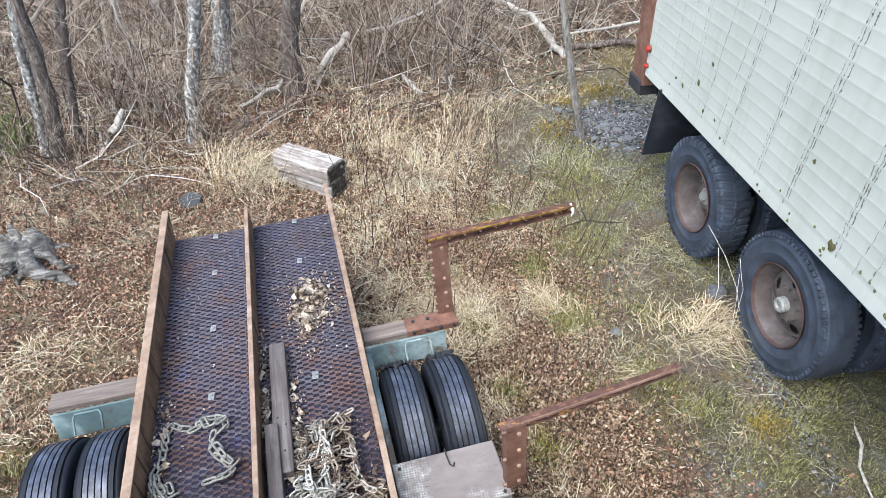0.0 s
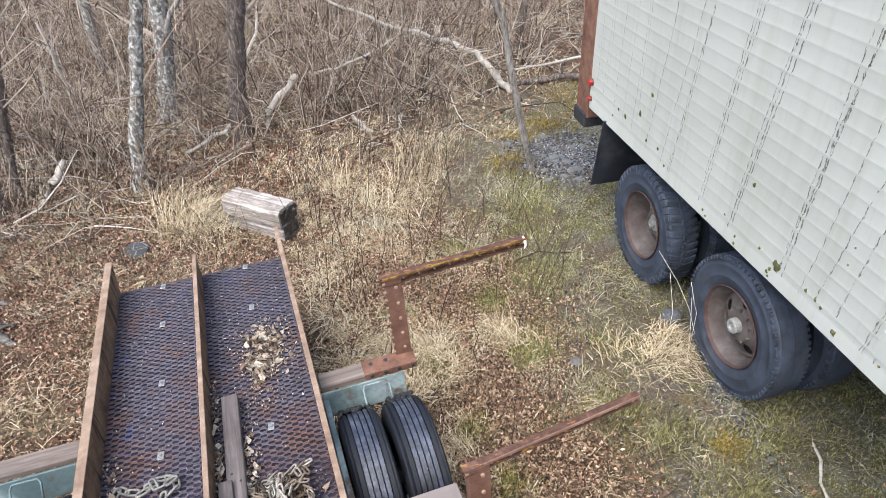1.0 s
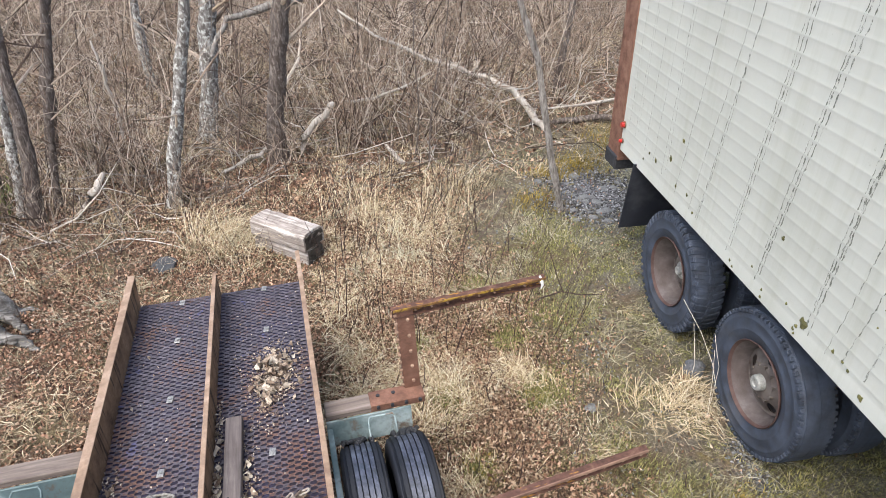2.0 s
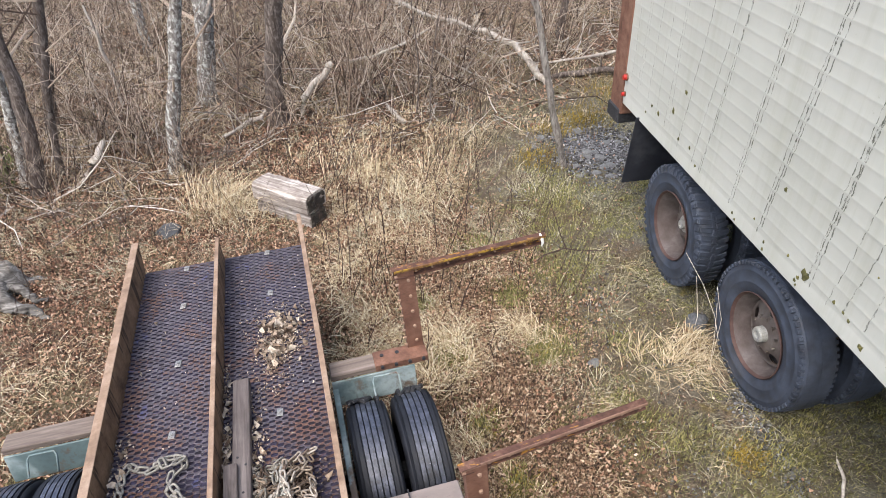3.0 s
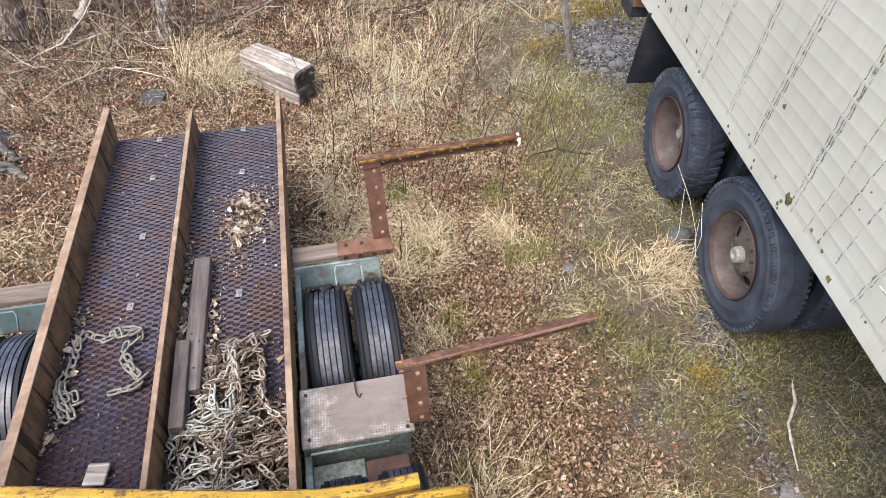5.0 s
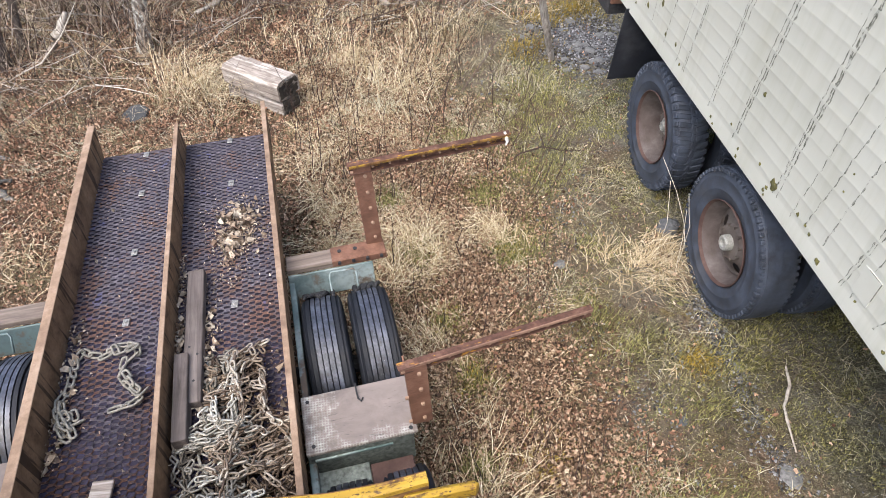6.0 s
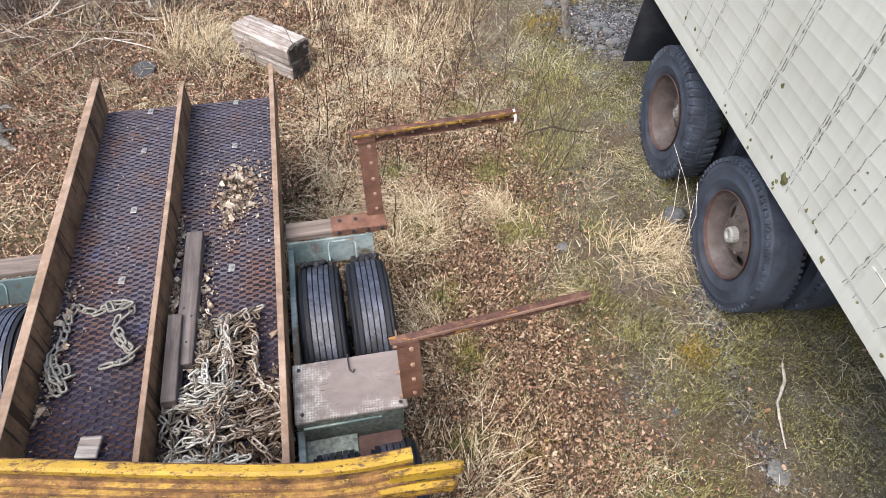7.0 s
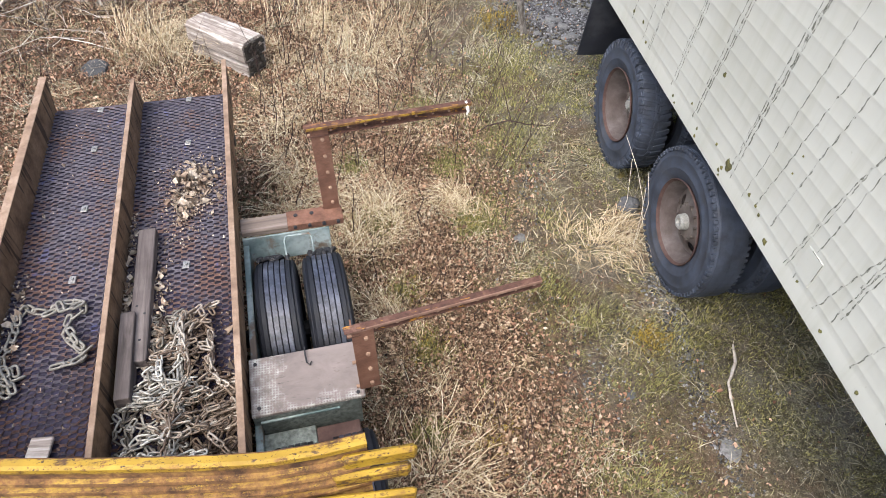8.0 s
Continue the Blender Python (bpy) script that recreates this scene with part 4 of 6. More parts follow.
for y in (0.72, -0.578):
    van_wheel(0.153, y, True, y < 0)
    van_wheel(0.52, y, False, y < 0)
    part("axle", rod((0.3, y, R_V), (VW - 0.3, y, R_V), 0.06), M_DARK, van)
    van_wheel(VW - 0.25, y, False)


# ---- beam on the ground ----
def beam_block():
    e = thing("timber_beam", pose(0.8, 2.72, -0.01, 0, 0, -46), "short weathered timber beam with a rotten end in dry leaves", "beam")
    r = np.random.default_rng(5)
    bm = bmesh.new()
    for z0, z1, w in ((0.0, 0.13, 0.118), (0.162, 0.34, 0.14)):
        k = 14
        rings = []
        for i in range(k + 1):
            x = -0.36 + 0.7 * i / k
            o = [(-w, z0), (w, z0), (w, z1 - 0.03), (w - 0.03, z1), (0.02, z1 + 0.006), (-w + 0.03, z1), (-w, z1 - 0.03)]
            rings.append([bm.verts.new((x + r.normal(0, 0.004), y + r.normal(0, 0.003), z + r.normal(0, 0.003))) for y, z in o])
        for p, q in zip(rings, rings[1:]):
            for j in range(7):
                bm.faces.new((p[j], p[(j + 1) % 7], q[(j + 1) % 7], q[j]))
        bm.faces.new(rings[0])
        bm.faces.new(rings[-1][::-1])
    part("beam", bm, M_BEAM, e)
    o = box((0.338, -0.105, 0.02), (0.347, 0.105, 0.14), 0.003)
    box((0.338, -0.118, 0.172), (0.347, 0.118, 0.318), 0.003, o)
    for z0, z1, w in ((0.02, 0.13, 0.1), (0.175, 0.315, 0.11)):
        for i in range(26):
            y, z, s = r.uniform(-w, w), r.uniform(z0, z1), r.uniform(0.008, 0.022)
            box((0.335, y - s, z - s), (0.344 + r.uniform(0.004, 0.022), y + s, z + s), 0.003, o)
    part("rotten_end", o, M_ROT, e, "black rotted end grain")
    return e


beam_block()


# ---- loose boards and chains on the deck ----
def quick_mesh(name, verts, faces, material, smooth=False):
    """A mesh of many like pieces: verts (n, k, 3), faces one piece's corner lists."""
    n, k, _ = verts.shape
    me = bpy.data.meshes.new(name)
    me.vertices.add(n * k)
    me.vertices.foreach_set("co", verts.astype(np.float32).ravel())
    flat = np.concatenate([np.asarray(f) for f in faces])
    sizes = np.array([len(f) for f in faces])
    loops = (flat[None, :] + (np.arange(n) * k)[:, None]).ravel()
    me.loops.add(len(loops))
    me.loops.foreach_set("vertex_index", loops.astype(np.int32))
    me.polygons.add(n * len(faces))
    starts = np.concatenate([[0], np.cumsum(sizes)[:-1]])
    me.polygons.foreach_set("loop_start", (starts[None, :] + (np.arange(n) * len(flat))[:, None]).ravel().astype(np.int32))
    me.materials.append(material)
    me.update(calc_edges=True)
    me.validate()
    if smooth:
        me.polygons.foreach_set("use_smooth", [True] * len(me.polygons))
    return me


def turned(p, rx, ry, rz):
    """Turns points p (n, k, 3) by Euler angles (n)."""
    def two(p, i, j, a):
        c, s = np.cos(a)[:, None], np.sin(a)[:, None]
        q = p.copy()
        q[..., i], q[..., j] = c * p[..., i] - s * p[..., j], s * p[..., i] + c * p[..., j]
        return q

    return two(two(two(p, 1, 2, rx), 2, 0, ry), 0, 1, rz)


def stuff(name, me, label, cat):
    return tagged(new(name, me), label, cat, kind="stuff")


def board(x, y0, y1, w, h, z, turn, label):
    e = part("board", box((-w / 2, y0, 0), (w / 2, y1, h), 0.004), M_BOARD, None, at=pose(x, 0, z, 0, 0, turn))
    if y1 - y0 > 0.5:
        for u, v in ((-0.2, 0.62), (0.25, 0.68), (0.1, 0.86)):
            q = (u * w, y1 - v * (y1 - y0))
            part("bolt_hole", rod((*q, h - 0.004), (*q, h + 0.001), 0.0065, n=8), M_DARK, e)
    return tagged(e, label, "board", "boards on the deck")


board(0.42, -1.165, -0.295, 0.088, 0.06, DECK + 0.012, -0.6, "weathered grey board lying beside the middle rail")
board(0.355, -1.37, -0.885, 0.066, 0.09, DECK + 0.012, 0.5, "short weathered board standing beside the middle rail")
offcut = board(0.24, -1.55, -1.45, 0.092, 0.02, DECK + 0.012, -8, "pale grey board offcut on the mesh deck")
offcut.data.materials[0] = M_BEAM


def link_mesh(big, mat_):
    n, k = 14, 6
    L, W, r = 0.0165 * big, 0.0112 * big, 0.0053 * big
    h = Heap()
    v, f = [], []
    for i in range(n):
        a = 2 * math.pi * i / n
        c, s = math.cos(a), math.sin(a)
        base = np.array([W * c, W * s + (L if s > 0.01 else -L if s < -0.01 else 0), 0])
        out = np.array([c, s, 0])
        for j in range(k):
            b = 2 * math.pi * j / k
            v.append(base + r * (math.cos(b) * out + math.sin(b) * np.array([0, 0, 1])))
    for i in range(n):
        for j in range(k):
            f.append((i * k + j, ((i + 1) % n) * k + j, ((i + 1) % n) * k + (j + 1) % k, i * k + (j + 1) % k))
    return mesh_of("link", v, f, mat_, True)


LINK = link_mesh(0.98, M_LINK)
GREYLINK = link_mesh(0.98, M_GREYLINK)
BIGLINK = link_mesh(1.22, M_PALELINK)


def chain(name, pts, label, big=False, link=None):
    """Links threaded along a line, turn about flat and on edge."""
    e = thing(name, Matrix.Identity(4), label, "chain")
    p = np.asarray(pts, float)
    seg = np.linalg.norm(np.diff(p, axis=0), axis=1)
    s = np.concatenate([[0], np.cumsum(seg)])
    step = 0.051 if big else 0.042
    for i, d in enumerate(np.arange(0, s[-1], step)):
        q = np.array([np.interp(d, s, p[:, j]) for j in range(3)])
        q2 = np.array([np.interp(min(d + 0.02, s[-1]), s, p[:, j]) for j in range(3)])
        t = q2 - q
        yaw = math.degrees(math.atan2(-t[0], t[1])) if np.linalg.norm(t) > 1e-6 else 0
        part("link", BIGLINK if big else link or LINK, None, e, at=pose(*q, 0, 0, yaw + rng.normal(0, 9)) @ pose(0, 0, 0, rng.normal(0, 6), (58 if i % 2 else 8) + rng.normal(0, 10), 0))
    return e


cz = DECK + 0.018
chain("loose_chain", [(-0.16, -1.18, cz), (-0.2, -1.12, cz), (-0.2, -1.06, cz + 0.01), (-0.14, -1.05, cz), (-0.12, -1.11, cz), (-0.17, -1.13, cz + 0.02), (-0.215, -1.03, cz + 0.02), (-0.22, -0.96, cz), (-0.185, -0.9, cz), (-0.18, -0.81, cz), (-0.175, -0.72, cz), (-0.145, -0.685, cz), (-0.09, -0.72, cz), (-0.03, -0.74, cz), (0.01, -0.705, cz), (0.07, -0.69, cz + 0.005), (0.125, -0.72, cz), (0.115, -0.775, cz), (0.06, -0.8, cz), (0.05, -0.88, cz), (0.09, -0.95, cz), (0.15, -1.01, cz), (0.14, -1.06, cz), (0.04, -1.06, cz)], "loose galvanised chain lying on the mesh deck", True)
chain("chain_end", [(-0.13, -1.16, cz + 0.012), (-0.16, -1.09, cz + 0.02), (-0.2, -1.0, cz + 0.025)], "short end of galvanised chain on the mesh deck", True)
chain("bunched_chain", [(0.1, -0.735, cz + 0.02), (0.04, -0.76, cz + 0.02), (0.015, -0.72, cz + 0.02)], "bunched bit of galvanised chain on the mesh deck", True)
chain("folded_chain", [(0.09, -0.9, cz + 0.022), (0.12, -0.97, cz + 0.022), (0.175, -1.03, cz + 0.02), (0.12, -1.085, cz + 0.014), (0.03, -1.08, cz + 0.012)], "folded end of galvanised chain on the mesh deck", True)


def wander(seed, n, x0, x1, ya, yb, high):
    """A tangled line that drifts down the deck from ya to yb."""
    r2 = np.random.default_rng(seed)
    q, ang, out = np.array([(x0 + x1) / 2, ya]), 0.0, []
    for i in range(n):
        ang += r2.normal(0, 0.38)
        q = q + 0.04 * np.array([math.cos(ang), math.sin(ang)])
        tgt = np.array([(x0 + x1) / 2, ya + (yb - ya) * i / n])
        q = q + 0.08 * (tgt - q) * np.array([0.3, 1.3])
        if q[0] < x0 or q[0] > x1:
            ang = math.pi - ang
        top = x1 if q[1] < -1.3 else x1 - 0.1
        q = np.array([min(max(q[0], x0), top), min(max(q[1], -1.9), -0.87)])
        lift = high * min(1.0, max(0.0, (-0.74 - q[1]) / 0.3)) * max(0.2, 1 - ((q[0] - 0.6) / 0.3) ** 2)
        out.append((q[0], q[1], cz + lift * (0.4 + 0.6 * r2.random())))
    return out


def link_bed(name, n, seed, x0, x1, material):
    """The lower layers of the heap, too tangled to tell link from link."""
    r = np.random.default_rng(seed)
    base = np.array([v.co[:] for v in LINK.vertices])
    faces = [tuple(p.vertices) for p in LINK.polygons]
    x, y = r.uniform(x0, x1, n), r.uniform(-1.85, -0.88, n)
    ok = (((x > 0.47) & (x < 0.74)) | (y < -1.25 - 0.1 * r.random(n))) & ((x > 0.41) | (y < -1.38))
    x, y = x[ok], y[ok]
    ok = r.random(len(x)) < np.clip((-0.72 - y) / 0.25, 0.2, 1)
    x, y = x[ok], y[ok]
    p = np.repeat(base[None], len(x), 0)
    p = turned(p, r.normal(0, 0.3, len(x)), r.normal(0, 0.7, len(x)), r.uniform(0, 6.28, len(x)))
    p += np.stack([x, y, cz + r.uniform(0, 0.03, len(x))], -1)[:, None]
    return quick_mesh(name, p, faces, material)


stuff("rusty_chain_bed", link_bed("rusty_chain_bed", 380, 4, 0.5, 0.85, M_CHAIN), "tangled rusty chain links heaped on the mesh deck", "chain")
stuff("pale_chain_bed", link_bed("pale_chain_bed", 240, 5, 0.33, 0.62, M_PALECHAIN), "pale weathered chain links heaped on the mesh deck", "chain")
chain("chain_heap", wander(3, 170, 0.36, 0.7, -0.95, -1.78, 0.06), "tangled heap of weathered chain on the mesh deck", link=GREYLINK)
chain("grey_chain", wander(21, 120, 0.34, 0.62, -1.2, -1.8, 0.1), "pale grey chain lying over a heap of chain", link=GREYLINK)
chain("upper_chain", wander(8, 150, 0.5, 0.84, -0.92, -1.8, 0.1), "rusty chain lying over a heap of chain")
chain("edge_chain", wander(15, 60, 0.7, 0.85, -1.32, -1.8, 0.07), "rusty chain lying against the outer rail")
chain("short_chain", [(0.75, -0.87, cz + 0.02), (0.68, -0.9, cz + 0.04), (0.62, -0.95, cz + 0.07), (0.61, -1.05, cz + 0.1), (0.64, -1.2, cz + 0.12), (0.66, -1.32, cz + 0.13), (0.61, -1.45, cz + 0.13), (0.57, -1.6, cz + 0.12), (0.55, -1.75, cz + 0.1)], "straight length of rusty chain over a heap")


# ---- leaves, grass, stems ----
def leaf_mesh(name, xs, ys, zs, size, tilt, material):
    """Crumpled dead leaves, folded along the rib."""
    n = len(xs)
    s = size * rng.uniform(0.4, 1.15, n)
    base = np.array([(-1, 0, 0), (-0.45, -0.6, 0), (0.4, -0.55, 0), (1, 0, 0), (0.4, 0.55, 0), (-0.45, 0.6, 0), (0, 0, 0)])
    p = np.repeat(base[None], n, 0)
    p[:, :6] *= rng.uniform(0.6, 1.15, (n, 6, 1))
    p[:, :, 1] *= rng.uniform(0.4, 1.05, n)[:, None]
    p[:, :6, 2] = rng.normal(0, 0.38, (n, 6)) + rng.uniform(-0.4, 0.8, n)[:, None]
    p = (p + rng.normal(0, 0.1, p.shape)) * s[:, None, None]
    p = turned(p, rng.normal(0, tilt, n), rng.normal(0, tilt, n), rng.uniform(0, 6.283, n))
    p += np.stack([xs, ys, zs], -1)[:, None]
    return quick_mesh(name, p, [(0, 1, 6), (1, 2, 6), (2, 3, 6), (3, 4, 6), (4, 5, 6), (5, 0, 6)], material, True)


def blade_mesh(name, x, y, z, az, length, flat, material, width=0.0016):
    """Arched blades: az the way they bow, flat 0 upright to 1 lying."""
    n = len(x)
    out = length * np.clip(flat, 0.05, 0.985)
    up = np.minimum(np.sqrt(np.maximum(length**2 - out**2, 0.0002)), 0.04 + 0.5 * length)
    w = width * rng.uniform(0.6, 1.4, n)
    d = np.stack([np.cos(az), np.sin(az), np.zeros(n)], -1)
    s = np.stack([-d[:, 1], d[:, 0], np.zeros(n)], -1) * w[:, None]
    b = np.stack([x, y, z], -1)
    zz = np.array([0, 0, 1.0])
    bend = np.stack([-d[:, 1], d[:, 0], np.zeros(n)], -1) * (length * rng.normal(0, 0.2, n))[:, None]
    p1 = b + d * (out * 0.3)[:, None] + zz * (up * 0.7)[:, None] + bend * 0.3
    p2 = b + d * (out * 0.68)[:, None] + zz * (up * rng.uniform(0.8, 1.05, n))[:, None] + bend * 0.7
    p3 = b + d * out[:, None] + zz * (up * rng.uniform(0.55, 1.0, n))[:, None] + bend * 1.5
    v = np.stack([b - s, b + s, p1 + s, p1 - s, p2 + s * 0.8, p2 - s * 0.8, p3], 1)
    return quick_mesh(name, v, [(0, 1, 2, 3), (3, 2, 4, 5), (5, 4, 6)], material)


def frond_mesh(name, x, y, z, az, length, flat, material, width=0.0016):
    """Short single blades that stand or lean."""
    n = len(x)
    out, up = length * np.clip(flat, 0.05, 0.985), length * np.sqrt(1 - np.clip(flat, 0.05, 0.985) ** 2)
    d = np.stack([np.cos(az), np.sin(az), np.zeros(n)], -1)
    s = np.stack([-d[:, 1], d[:, 0], np.zeros(n)], -1) * (width * rng.uniform(0.6, 1.5, n))[:, None]
    b = np.stack([x, y, z], -1)
    tip = b + d * out[:, None] + np.array([0, 0, 1.0]) * up[:, None]
    return quick_mesh(name, np.stack([b - s, b + s, tip], 1), [(0, 1, 2)], material)


def scatter(n, box4, dens):
    x0, x1, y0, y1 = box4
    xs, ys = rng.uniform(x0, x1, n), rng.uniform(y0, y1, n)
    keep = rng.random(n) < dens(xs, ys)
    return xs[keep], ys[keep]


def patch(x, y, k=1.0, s=0.0):
    return 0.5 + 0.4 * np.sin(1.9 * k * x + s) * np.sin(2.3 * k * y + 1.7 * s) + 0.22 * np.sin(4.3 * k * x + 2.9 * k * y + s) + 0.18 * np.sin(7.1 * k * y - 5.3 * k * x + 2 * s)


def swirl(x, y):
    """The way in which grass lies at a place."""
    return 2.2 * np.sin(0.9 * x + 0.4) + 2.0 * np.cos(1.1 * y - 0.6 * x) + 0.8 * np.sin(2.7 * (x + y))


def under(x, y):
    """Keeps litter off the places where the timbers and tyres stand."""
    return np.where((x > 3.6) & (y < 1.3), 0.25, 1.0)


MOSS = ((1.84, -0.38, 0.075), (1.87, -0.86, 0.085), (1.75, -1.45, 0.06), (2.42, 0.12, 0.08), (1.69, 0.99, 0.07), (2.43, 0.85, 0.09), (2.75, -0.6, 0.1), (3.0, -0.95, 0.14), (3.25, -1.5, 0.15), (2.85, -2.0, 0.16), (3.6, -1.25, 0.14), (3.9, -1.1, 0.18), (2.5, 0.2, 0.14), (2.9, 0.9, 0.2), (2.4, 1.6, 0.18), (3.1, 1.6, 0.2), (3.4, 2.2, 0.18), (2.2, -2.3, 0.14), (-1.4, -0.1, 0.16), (1.75, 0.3, 0.1), (-1.9, 0.9, 0.2))


def off_moss(x, y):
    """Thins the litter over the moss cushions."""
    f = np.ones_like(x)
    for mx, my, ms in MOSS:
        f = f * (1 - 0.85 * np.exp(-((x - mx) ** 2 + (y - my) ** 2) / (2 * (1.2 * ms) ** 2)))
    return f


LEAFY = ((2.14, 0.05, 0.13, 0.2), (2.06, -0.35, 0.12, 0.2), (2.28, -0.88, 0.22, 0.17), (1.68, -0.75, 0.08, 0.12), (2.3, -1.5, 0.2, 0.2))


def off_leafy(x, y):
    """Thins the grass where dead leaves lie deep."""
    f = np.ones_like(x)
    for cx, cy, sx, sy in LEAFY:
        f = f * (1 - 0.92 * np.exp(-(((x - cx) / sx) ** 2 + ((y - cy) / sy) ** 2) / 1.4))
    return f


def off_rut(x, y):
    """Thins the moss along the wheel rut."""
    c = np.interp(y, (-2.15, -1.55, -1.08, -0.65), (3.37, 3.4, 3.5, 3.54))
    return np.where((y < -0.4) & (y > -2.4), 1 - 0.85 * np.exp(-(((x - c) / 0.07) ** 2)), 1.0)


xs, ys = scatter(210000, (-3.2, 4.4, -3.0, 5.0), lambda x, y: np.clip(0.55 + 0.45 * patch(x, y, 0.9, 0.3) - np.clip(x - 2.25 - 0.4 * np.sin(2.1 * y), 0, 3) * 1.1 - 0.18 * np.clip(y - 3.2, 0, 2), 0.035, 1) * under(x, y) * off_moss(x, y))
mx, my = scatter(190000, (1.0, 2.9, -2.8, 3.2), lambda x, y: np.clip(1.15 - 0.9 * np.abs(x - 1.98 - 0.25 * np.sin(1.7 * y)) - 0.35 * patch(x, y, 1.6, 1.3), 0.03, 1) * off_moss(x, y))
lx1 = np.concatenate([cx + rng.normal(0, 0.75 * sx, 900) for cx, cy, sx, sy in LEAFY])
ly1 = np.concatenate([cy + rng.normal(0, 0.75 * sy, 900) for cx, cy, sx, sy in LEAFY])
stuff("leaf_drifts", leaf_mesh("leaf_drifts", lx1, ly1, height(lx1, ly1) + rng.uniform(0.012, 0.04, len(lx1)), 0.019, 0.95, M_MULCH), "drifts of curled brown dead leaves", "leaves")
stuff("leaf_mulch", leaf_mesh("leaf_mulch", mx, my, height(mx, my) + rng.uniform(0.0, 0.03, len(mx)), 0.0125, 1.1, M_MULCH), "broken brown leaves and stalks in a dense mulch", "leaves")
stuff("fallen_leaves", leaf_mesh("fallen_leaves", xs, ys, height(xs, ys) + rng.uniform(0.0, 0.034, len(xs)), 0.0185, 1.05, M_LEAF), "brown dead leaves covering the forest floor", "leaves")


def deck_leaves(name, size, material, label, *heaps):
    """Leaves in heaps of (count, x, y, spread in x, spread in y, how even)."""
    x = np.concatenate([h[1] + (rng.uniform(-1, 1, h[0]) if h[5] else rng.normal(0, 0.5, h[0])) * h[3] for h in heaps])
    y = np.concatenate([h[2] + (rng.uniform(-1, 1, h[0]) if h[5] else rng.normal(0, 0.5, h[0])) * h[4] for h in heaps])
    stuff(name, leaf_mesh(name, x, y, DECK + 0.008 + rng.uniform(0, 0.02, len(x)), size, 0.75, material), label, "leaves")


deck_leaves("deck_leaves", 0.036, M_PALE_LEAF, "pale dry leaves strewn on the mesh deck", (110, 0.65, 0.1, 0.11, 0.17, 0), (45, 0.59, -0.08, 0.08, 0.16, 0), (30, 0.328, -0.5, 0.018, 0.4, 1), (24, 0.49, -0.78, 0.03, 0.36, 1), (26, 0.45, -1.0, 0.05, 0.2, 1), (40, 0.55, -1.35, 0.28, 0.45, 1), (4, 0.3, -0.3, 0.5, 0.8, 1), (24, -0.2, -0.95, 0.03, 0.4, 1))
deck_leaves("leaf_crumbs", 0.0095, M_PALE_LEAF, "crumbled bits of dry leaf and grit on the mesh deck", (600, 0.66, 0.1, 0.17, 0.28, 0), (300, 0.6, -0.1, 0.14, 0.3, 0), (160, 0.49, -0.75, 0.05, 0.4, 1), (120, 0.325, -0.5, 0.02, 0.4, 1), (160, -0.2, -0.9, 0.04, 0.45, 1), (260, 0.58, -1.35, 0.27, 0.45, 1), (260, 0.3, -0.3, 0.53, 1.2, 1))


def tufts(n, box4, dens, per, lo, hi, spread, flat, jitter):
    """Blades gathered in tufts that lie the same way, with the gravel bed left bare."""
    tx, ty = scatter(n, box4, dens)
    bare = np.hypot((tx - 4.3) / 0.5, (ty - 3.0) / 0.62) + 0.25 * np.sin(5 * tx + 4 * ty) > 1
    tx, ty = tx[bare], ty[bare]
    k = rng.integers(per[0], per[1], len(tx))
    x = np.repeat(tx, k)
    y = np.repeat(ty, k)
    L = np.repeat(rng.uniform(lo, hi, len(tx)), k) * rng.uniform(0.45, 1.2, len(x))
    az = swirl(x, y) + rng.normal(0, jitter, len(x))
    x, y = x + rng.normal(0, spread, len(x)), y + rng.normal(0, spread, len(x))
    return x, y, L, az, np.clip(rng.normal(flat, 0.1, len(x)), 0.1, 0.997)


def grass(name, material, label, *sets, width=0.0016, maker=blade_mesh):
    x, y, L, az, fl = (np.concatenate([s[i] for s in sets]) for i in range(5))
    stuff(name, maker(name, x, y, height(x, y) + 0.004, az, L, fl, material, width), label, "grass")


def clump(x, y, n, L, spread, flat=0.97):
    n, L = (n, L) if L < 0.1 else (int(n * 0.8), L * 1.3)
    px, py = x + rng.normal(0, spread, n), y + rng.normal(0, spread, n)
    return px, py, L * rng.uniform(0.4, 1.2, n), np.arctan2(py - y, px - x) * 0.5 + swirl(px, py) * 0.5 + rng.normal(0, 0.8, n), np.clip(rng.normal(flat, 0.1, n), 0.2, 0.995)


big = [clump(*q) for q in ((1.12, 0.35, 200, 0.18, 0.12, 0.985), (1.2, 0.95, 260, 0.18, 0.14, 0.985), (1.1, 1.5, 260, 0.2, 0.18, 0.985), (3.4, -0.28, 420, 0.13, 0.12, 0.985), (3.56, -0.16, 380, 0.13, 0.09, 0.97), (3.15, -0.2, 220, 0.12, 0.12, 0.985), (1.74, 0.44, 440, 0.17, 0.11, 0.985), (1.86, 0.2, 260, 0.15, 0.07, 0.985), (1.57, 0.12, 300, 0.16, 0.09, 0.985), (2.33, 0.42, 260, 0.15, 0.07, 0.985), (2.42, 0.28, 160, 0.13, 0.06, 0.985), (1.6, -0.4, 120, 0.12, 0.08, 0.985), (1.75, -1.7, 420, 0.18, 0.16, 0.985), (1.95, 2.6, 200, 0.32, 0.2, 0.93), (2.3, 2.9, 200, 0.32, 0.2, 0.93), (1.6, 3.3, 200, 0.36, 0.22, 0.85), (-1.2, 1.1, 240, 0.2, 0.2), (-1.55, 0.7, 240, 0.22, 0.22), (0.2, 2.95, 420, 0.4, 0.17, 0.85), (-0.1, 3.2, 320, 0.4, 0.2, 0.85), (2.75, 3.5, 360, 0.34, 0.2, 0.6))]
